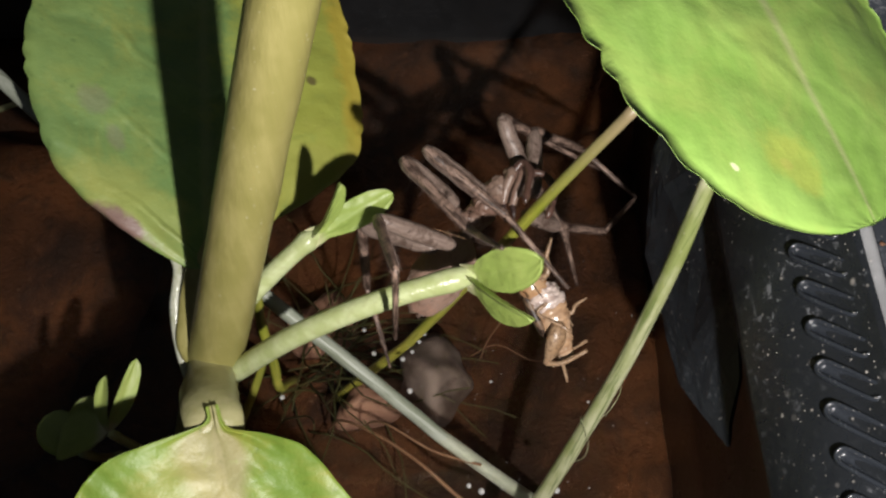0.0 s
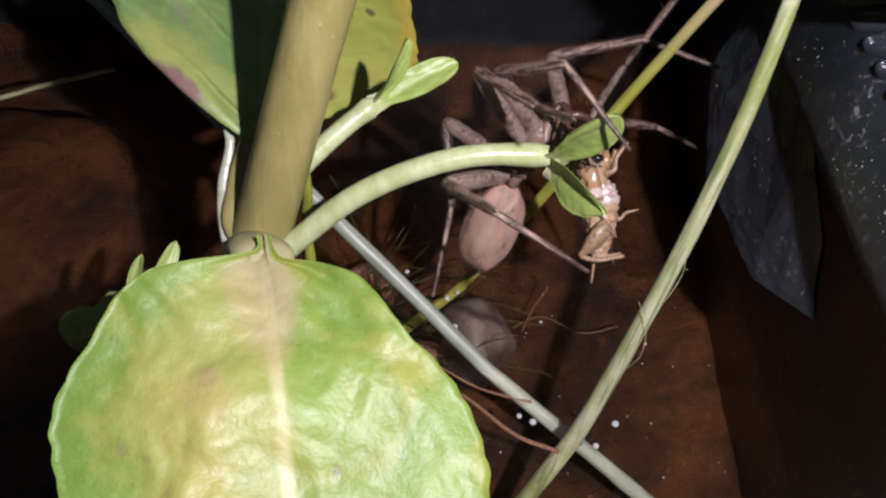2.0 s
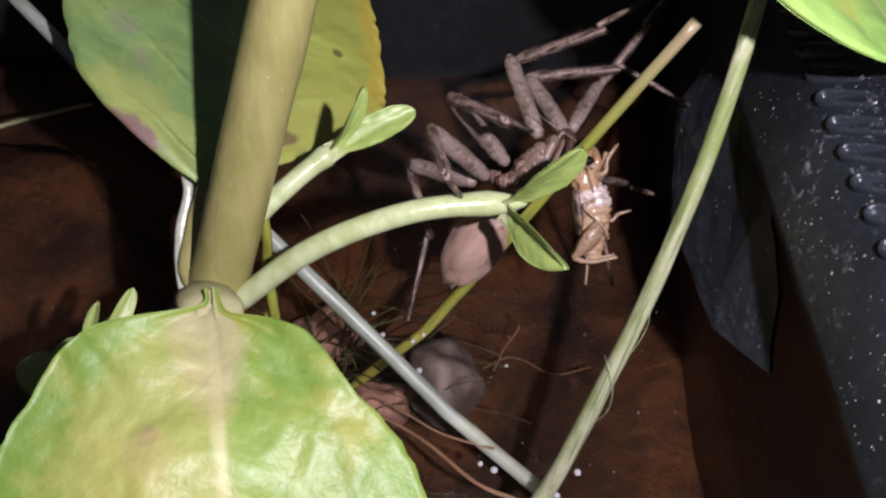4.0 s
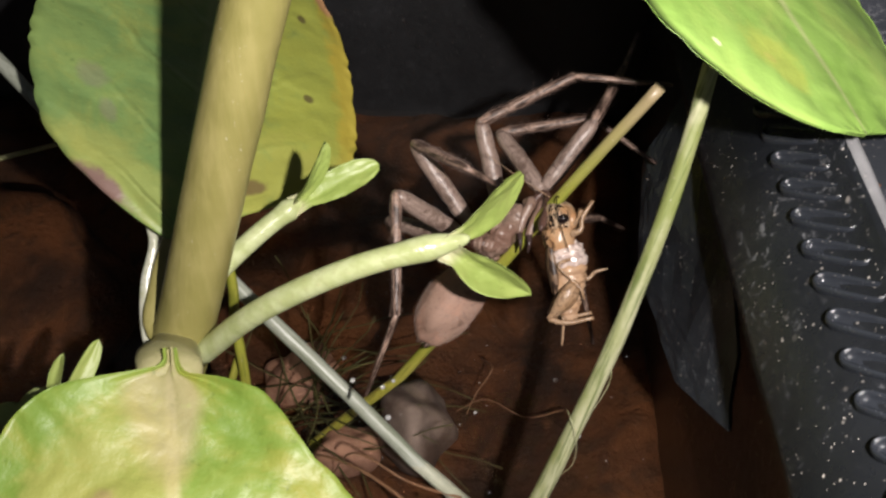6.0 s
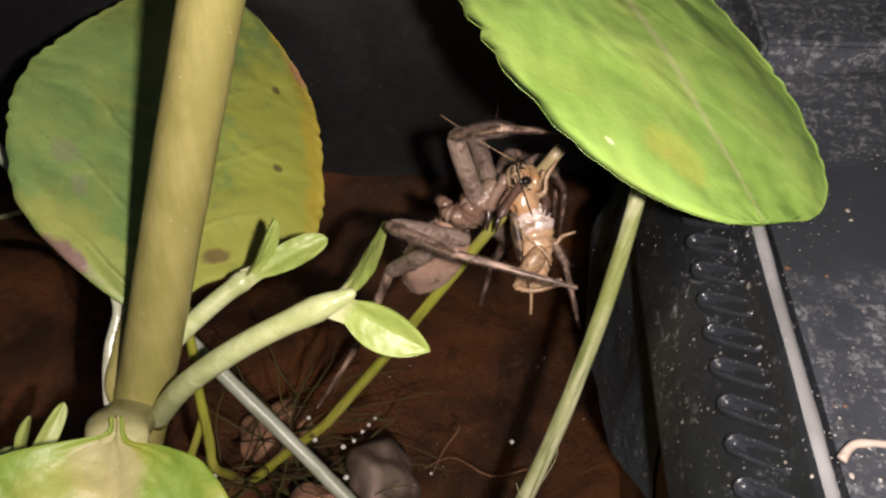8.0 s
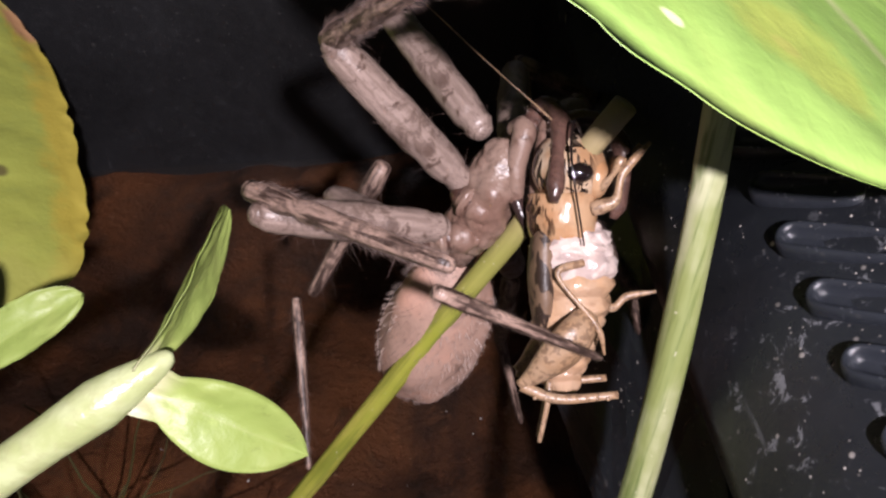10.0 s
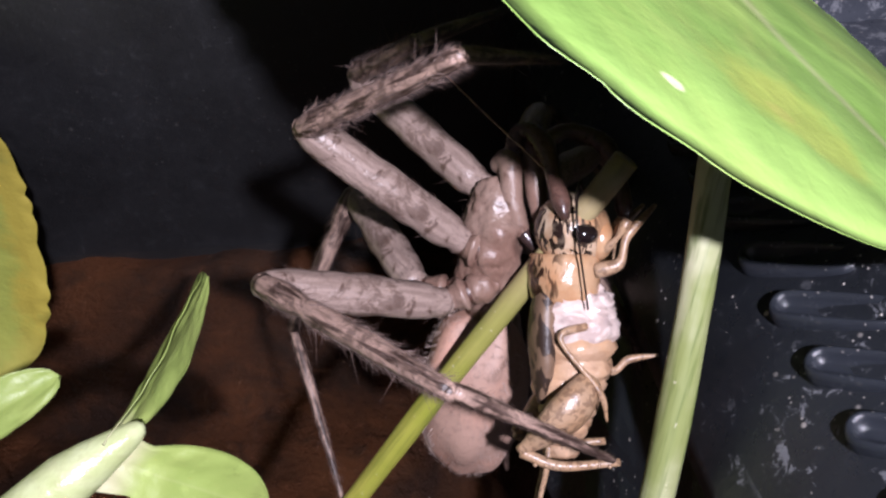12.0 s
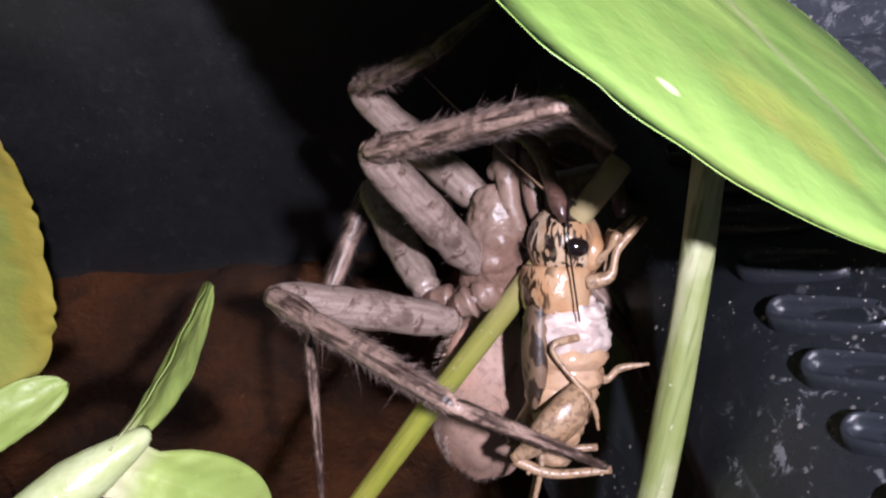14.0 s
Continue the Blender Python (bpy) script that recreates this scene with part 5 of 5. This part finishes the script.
    rows_c = [
        (0, V(1.4, 69.0, 39.1), V(-9.5, 68.4, 47.8), V(-6.1, 54.6, 57.2), V(-6.7, 51.5, 43.1)),
        (1, V(-0.3, 67.2, 34.7), V(-9.4, 63.5, 44.6), V(-5.7, 47.6, 49.5), V(1.2, 42.1, 37.9)),
        (2, V(0.6, 66.8, 30.3), V(-8.6, 58.0, 36.2), V(-1.9, 44.4, 43.9), V(10.4, 41.5, 36.8)),
        (2.5, V(-1.9, 68.5, 34.2), V(-10.9, 64.0, 44.0), V(-7.7, 48.6, 50.4), V(-3.8, 57.0, 39.2)),
        (3, V(2.1, 70.0, 33.0), V(-8.1, 70.7, 42.6), V(-5.4, 55.4, 49.4), V(-1.5, 63.3, 37.9)),
        (3.5, V(2.5, 73.3, 33.7), V(-5.8, 71.4, 44.8), V(-3.4, 56.0, 51.6), V(0.4, 63.9, 40.1)),
        (6, V(5.0, 69.4, 36.5), V(-4.5, 66.8, 46.5), V(-3.6, 53.8, 35.6), V(-8.0, 48.9, 22.6)),
        (6.5, V(7.4, 67.7, 43.3), V(0.2, 64.8, 55.0), V(-1.9, 50.7, 64.2), V(-2.7, 55.8, 50.7)),
        (7, V(12.0, 69.7, 53.4), V(1.9, 65.3, 62.0), V(1.2, 48.6, 64.7), V(-2.5, 49.8, 50.8)),
        (7.5, V(10.9, 71.6, 53.6), V(2.2, 64.7, 62.1), V(0.2, 48.1, 65.0), V(-3.0, 48.5, 50.9)),
        (8, V(14.4, 67.9, 52.5), V(4.3, 61.8, 60.1), V(14.1, 49.7, 66.9), V(28.1, 46.2, 65.7)),
        (8.5, V(16.9, 67.9, 53.7), V(6.0, 62.0, 60.3), V(17.5, 50.5, 65.0), V(30.9, 51.3, 59.5)),
        (11, V(24.0, 67.6, 57.4), V(10.7, 66.0, 61.5), V(21.6, 53.5, 64.9), V(32.0, 54.7, 54.9)),
        (12.5, V(22.7, 67.3, 56.8), V(10.7, 63.8, 63.1), V(20.4, 50.2, 66.2), V(30.6, 52.8, 56.2)),
        (13.5, V(23.5, 66.8, 56.3), V(11.0, 64.1, 62.0), V(20.7, 50.5, 65.1), V(30.9, 53.2, 55.2)),
        (14, V(23.3, 66.8, 56.2), V(11.0, 63.9, 62.1), V(20.6, 50.3, 65.5), V(30.9, 53.2, 55.6)),
    ]
    rows_d = [
        (0, V(-1.2, 69.6, 37.1), V(-13.1, 74.7, 35.6), V(-13.0, 70.4, 22.2), V(-9.3, 60.1, 12.0)),
        (1, V(0.6, 69.1, 33.6), V(-9.1, 75.0, 27.2), V(-9.6, 67.6, 15.4), V(-12.2, 65.2, 0.8)),
        (2, V(0.7, 69.6, 30.2), V(-9.0, 78.3, 31.3), V(-7.6, 68.5, 21.4), V(-10.1, 57.1, 12.0)),
        (2.5, V(-1.1, 69.4, 32.1), V(-10.5, 78.2, 30.3), V(-7.7, 68.7, 20.5), V(-11.0, 55.6, 13.8)),
        (3, V(0.4, 71.2, 31.3), V(-10.4, 78.4, 31.1), V(-7.9, 68.6, 21.4), V(-10.5, 57.3, 11.8)),
        (3.5, V(0.6, 74.4, 31.9), V(-10.3, 81.1, 29.3), V(-7.2, 72.8, 18.4), V(-10.3, 61.4, 9.2)),
        (6, V(4.2, 70.1, 34.5), V(-6.5, 77.0, 31.6), V(-5.0, 83.0, 19.1), V(-7.3, 79.4, 4.7)),
        (6.5, V(6.9, 68.2, 41.1), V(-0.9, 76.0, 34.3), V(-3.7, 65.0, 26.0), V(-9.0, 64.0, 12.0)),
        (7, V(9.6, 69.0, 50.2), V(-3.2, 68.5, 48.2), V(1.0, 58.2, 39.8), V(-4.6, 45.7, 33.7)),
        (7.5, V(9.5, 70.7, 49.9), V(1.0, 75.7, 41.4), V(-1.7, 64.5, 33.3), V(-9.0, 60.4, 20.9)),
        (8, V(9.5, 67.9, 49.9), V(2.2, 72.9, 40.4), V(-2.7, 69.3, 27.8), V(-10.3, 63.3, 16.3)),
        (8.5, V(13.3, 67.1, 50.3), V(8.1, 73.3, 40.1), V(0.6, 72.9, 28.3), V(-5.7, 60.7, 22.3)),
        (11, V(22.2, 69.8, 56.5), V(18.3, 82.2, 56.9), V(12.4, 77.4, 45.1), V(17.1, 65.5, 37.3)),
        (12.5, V(20.9, 69.8, 56.4), V(17.2, 82.3, 56.5), V(10.8, 79.6, 44.3), V(12.4, 67.6, 35.5)),
        (13.5, V(22.0, 69.7, 56.4), V(18.4, 81.8, 59.3), V(12.8, 72.8, 50.2), V(12.7, 66.8, 36.4)),
        (14, V(21.8, 69.8, 56.5), V(18.2, 82.1, 58.2), V(12.5, 73.1, 49.2), V(12.5, 68.1, 35.1)),
    ]
    rows_e = [
        (0, V(14.0, 78.0, 39.6), V(9.3, 87.6, 47.0), V(17.5, 91.9, 35.2), V(27.8, 91.6, 27.3)),
        (1, V(14.0, 76.6, 35.9), V(8.4, 85.0, 44.0), V(22.8, 84.9, 48.1), V(33.7, 78.2, 45.9)),
        (2, V(10.1, 76.4, 33.7), V(8.0, 88.7, 37.6), V(22.2, 87.6, 42.2), V(34.0, 82.2, 41.0)),
        (2.5, V(13.1, 77.0, 37.0), V(11.3, 89.7, 38.5), V(25.5, 89.0, 43.3), V(36.1, 82.5, 39.7)),
        (3, V(15.1, 79.5, 36.7), V(16.8, 92.1, 39.4), V(30.5, 98.1, 40.0), V(40.0, 91.0, 34.8)),
        (3.5, V(15.9, 81.8, 36.0), V(10.2, 92.8, 40.0), V(24.7, 91.4, 43.4), V(35.5, 85.0, 39.8)),
        (6, V(17.6, 77.5, 38.8), V(10.9, 88.3, 41.5), V(25.4, 88.1, 45.3), V(36.3, 85.2, 38.9)),
        (6.5, V(16.6, 76.7, 45.5), V(16.1, 89.1, 49.1), V(28.9, 95.6, 44.7), V(36.4, 94.4, 34.2)),
        (7, V(17.3, 78.4, 55.9), V(18.4, 91.4, 55.0), V(27.6, 95.8, 44.1), V(35.0, 98.1, 33.7)),
        (8, V(18.6, 76.6, 55.6), V(20.7, 89.1, 52.5), V(29.0, 97.3, 43.0), V(29.5, 97.7, 30.1)),
        (8.5, V(21.5, 75.4, 55.4), V(23.1, 88.1, 53.3), V(33.7, 92.0, 43.4), V(33.1, 93.4, 30.5)),
        (11, V(30.0, 74.9, 60.4), V(33.8, 87.4, 59.5), V(43.7, 94.1, 50.5), V(47.6, 97.3, 38.5)),
        (12.5, V(28.2, 74.8, 60.7), V(33.4, 86.7, 61.1), V(42.6, 92.6, 50.8), V(47.8, 90.0, 39.2)),
        (13.5, V(28.7, 74.6, 60.7), V(30.3, 87.0, 64.4), V(40.9, 86.1, 53.9), V(45.6, 86.2, 41.8)),
        (14, V(28.7, 74.7, 60.9), V(30.9, 87.5, 60.5), V(42.5, 90.2, 51.4), V(46.9, 89.6, 39.2)),
    ]
    rows_f = [
        (0, V(14.4, 78.0, 39.6), V(15.1, 90.5, 39.9), V(24.4, 93.1, 31.2), V(34.2, 86.8, 25.5)),
        (1, V(14.5, 76.6, 35.9), V(18.1, 84.6, 44.9), V(27.4, 92.1, 49.9), V(35.3, 102.2, 48.1)),
        (2, V(14.6, 76.5, 33.9), V(20.6, 87.0, 37.1), V(27.4, 92.8, 46.5), V(33.5, 104.3, 46.3)),
        (3, V(16.0, 79.5, 36.7), V(20.5, 89.8, 42.2), V(29.0, 97.6, 48.2), V(35.6, 108.8, 48.8)),
        (3.5, V(16.7, 82.5, 36.9), V(21.3, 94.1, 36.7), V(28.3, 98.4, 46.8), V(35.6, 108.8, 49.4)),
        (6, V(18.0, 77.9, 39.2), V(24.9, 83.4, 48.1), V(30.4, 94.9, 50.5), V(34.3, 107.2, 49.3)),
        (6.5, V(17.6, 77.1, 46.1), V(20.8, 89.1, 47.5), V(25.9, 100.5, 43.8), V(29.1, 112.7, 40.6)),
        (7, V(17.8, 77.3, 54.8), V(22.0, 88.1, 50.1), V(25.2, 90.3, 37.7), V(28.7, 88.0, 25.4)),
        (8, V(19.0, 76.4, 55.2), V(25.6, 86.8, 53.4), V(30.3, 92.0, 42.4), V(30.5, 94.4, 29.6)),
        (8.5, V(21.9, 75.1, 55.2), V(28.8, 85.3, 52.8), V(34.4, 90.0, 42.1), V(34.0, 92.8, 29.4)),
        (11, V(30.0, 74.7, 60.1), V(38.1, 83.8, 57.5), V(44.7, 90.2, 48.4), V(50.9, 99.7, 41.9)),
        (12.5, V(28.4, 74.7, 60.7), V(37.7, 82.6, 58.1), V(44.9, 87.7, 48.5), V(44.4, 87.2, 35.6)),
        (13.5, V(28.9, 74.6, 60.7), V(38.6, 81.9, 58.0), V(44.6, 88.1, 48.3), V(45.4, 88.3, 35.3)),
        (14, V(28.8, 74.7, 60.9), V(38.5, 82.1, 58.1), V(44.5, 88.4, 48.4), V(45.2, 88.5, 35.5)),
    ]
    rows_g = [
        (0, V(13.2, 75.8, 37.2), V(19.3, 78.9, 28.6), V(28.8, 81.9, 21.9), V(35.6, 90.3, 20.1)),
        (1, V(12.8, 74.6, 33.4), V(20.5, 82.3, 31.5), V(27.8, 89.3, 25.2), V(37.7, 86.1, 21.4)),
        (2, V(9.0, 72.8, 29.0), V(17.8, 78.7, 32.3), V(27.0, 84.3, 27.0), V(36.3, 85.5, 21.3)),
        (3, V(12.2, 75.8, 31.7), V(20.1, 82.5, 28.0), V(28.1, 89.0, 21.8), V(38.0, 91.2, 17.5)),
        (6, V(15.3, 74.3, 34.2), V(22.5, 81.0, 29.4), V(29.7, 88.5, 23.3), V(35.9, 93.6, 15.9)),
        (7, V(16.8, 74.5, 50.8), V(20.8, 79.3, 41.7), V(16.1, 85.6, 32.7), V(11.8, 91.0, 24.1)),
        (8, V(17.1, 73.8, 51.2), V(20.8, 79.6, 42.6), V(18.3, 84.0, 31.8), V(16.6, 84.7, 20.9)),
        (8.5, V(20.0, 71.8, 50.5), V(22.6, 76.5, 40.9), V(21.7, 79.8, 29.4), V(25.0, 71.2, 23.4)),
        (11, V(28.0, 71.1, 54.5), V(31.1, 75.1, 44.7), V(31.2, 77.6, 32.9), V(32.5, 77.4, 22.0)),
        (12.5, V(27.0, 71.1, 54.2), V(29.3, 74.9, 44.1), V(29.6, 78.5, 32.7), V(31.0, 79.3, 21.8)),
        (13.5, V(27.5, 71.0, 54.2), V(29.9, 75.3, 44.3), V(30.2, 79.0, 32.9), V(31.6, 79.8, 22.0)),
        (14, V(27.3, 71.1, 54.3), V(29.7, 75.4, 44.5), V(30.0, 79.2, 33.1), V(31.4, 80.1, 22.2)),
    ]
    rows_h = [(t, c + V(1.5, 1.5, -1), c + V(8, 8, -6), c + V(14, 3, -14), c + V(17, -1, -24)) for t, c, a in body]
    stand = {t: upright(c, a, c) for t, c, a in body}
    foot = V(-37, 67, 35) - plant.location
    walk(leaf_a, [(t, Matrix.Translation(foot) @ pose(0, 0, 0, 0, 0, turn) @ Matrix.Translation(-foot)) for t, turn in ((0, 0), (8.5, 0), (11, 7), (14, 7))])
    walk(shoot_a, [(t, Matrix.Translation(-plant.location) @ m) for t, m in shoot_rows()])
    walk(upper_leaf, gentle(young_leaf_rows((
        (0.0, V(13, 57, 56), 0), (1.5, V(13.5, 58.3, 49.7), 40), (2.5, V(14, 58, 52), 50), (3.5, V(14, 59, 52), 55), (6.0, V(13.3, 68.5, 49.8), 60), (8.0, V(2.6, 68.3, 54.4), 78),
        (8.5, V(3.8, 70.1, 53.5), 78), (11.0, V(4.5, 74.2, 53.5), 82), (12.5, V(5.0, 74.9, 54.5), 82), (14.0, V(5.0, 74.9, 54.5), 82)))))
    walk(lower_leaf, gentle(young_leaf_rows((
        (0.0, V(12, 51, 50), 62), (1.5, V(13, 52, 39), 70), (2.5, V(13, 49, 40), 70), (3.5, V(13, 50, 40), 70), (6.0, V(14.7, 56, 38.9), 48), (8.0, V(10.6, 49.6, 49), 20),
        (8.5, V(11.1, 52.1, 46.2), 15), (11.0, V(9.2, 62.5, 41), 10), (12.5, V(8.4, 63.2, 41.3), 10), (14.0, V(8.4, 63.2, 41.3), 10)))))
    walk(spider, gentle([(t, stand[t]) for t, c, a in body]))
    walk(cricket, gentle([(t, upright(h, a, h)) for t, h, a in prey]))
    every = dict(a=rows_a, b=rows_b, c=rows_c, d=rows_d, e=rows_e, f=rows_f, g=rows_g, h=rows_h)
    for key, rows in every.items():
        for n, segment in enumerate(LEGS[key]):
            walk(segment, gentle([(r[0], stand[r[0]].inverted() @ span(r[1 + n], r[2 + n])) for r in rows]))
    walk(reed_right, [(t, rise(a, b)) for t, a, b in (
        (0.0, V(17.8, 40.5, 4.9), V(33.0, 62.4, 60.1)), (3.0, V(15.6, 41.7, 5.1), V(33.0, 62.2, 60.2)), (3.5, V(17.4, 41.0, 5.0), V(33.2, 62.2, 60.2)), (6.0, V(17.7, 40.8, 4.9), V(33.1, 62.1, 60.2)),
        (7.0, V(19.2, 40.4, 4.5), V(35.3, 61.3, 59.9)), (8.0, V(19.2, 40.4, 4.5), V(35.6, 61.1, 59.8)), (8.5, V(22.9, 38.7, 4.4), V(36.8, 60.6, 59.8)),
        (11.0, V(24.2, 37.0, 5.0), V(37.8, 60.2, 60.0)), (14.0, V(23.8, 37.1, 5.0), V(37.6, 60.3, 60.0)))])
    walk(reed_yellow, [(t, rise(a, b)) for t, a, b in (
        (0.0, V(-3.9, 70.5, 5.4), V(23.1, 74.3, 60.7)), (1.5, V(-2.7, 69.5, 4.8), V(26.7, 71.5, 59.0)), (3.0, V(-3.0, 69.7, 5.0), V(26.7, 71.7, 59.0)),
        (6.0, V(-2.2, 69.2, 4.5), V(27.7, 71.0, 58.4)), (6.5, V(-4.1, 70.4, 5.6), V(26.6, 71.8, 59.0)), (7.0, V(-7.1, 71.8, 7.3), V(23.8, 73.3, 60.5)),
        (8.0, V(-7.2, 71.9, 7.4), V(24.1, 73.2, 60.3)), (8.5, V(-4.8, 70.9, 6.0), V(26.7, 71.6, 58.8)), (11.0, V(0.0, 65.3, 10.6), V(29.0, 66.4, 59.7)), (14.0, V(0.1, 65.0, 10.7), V(28.7, 66.7, 59.8)))])


motions()
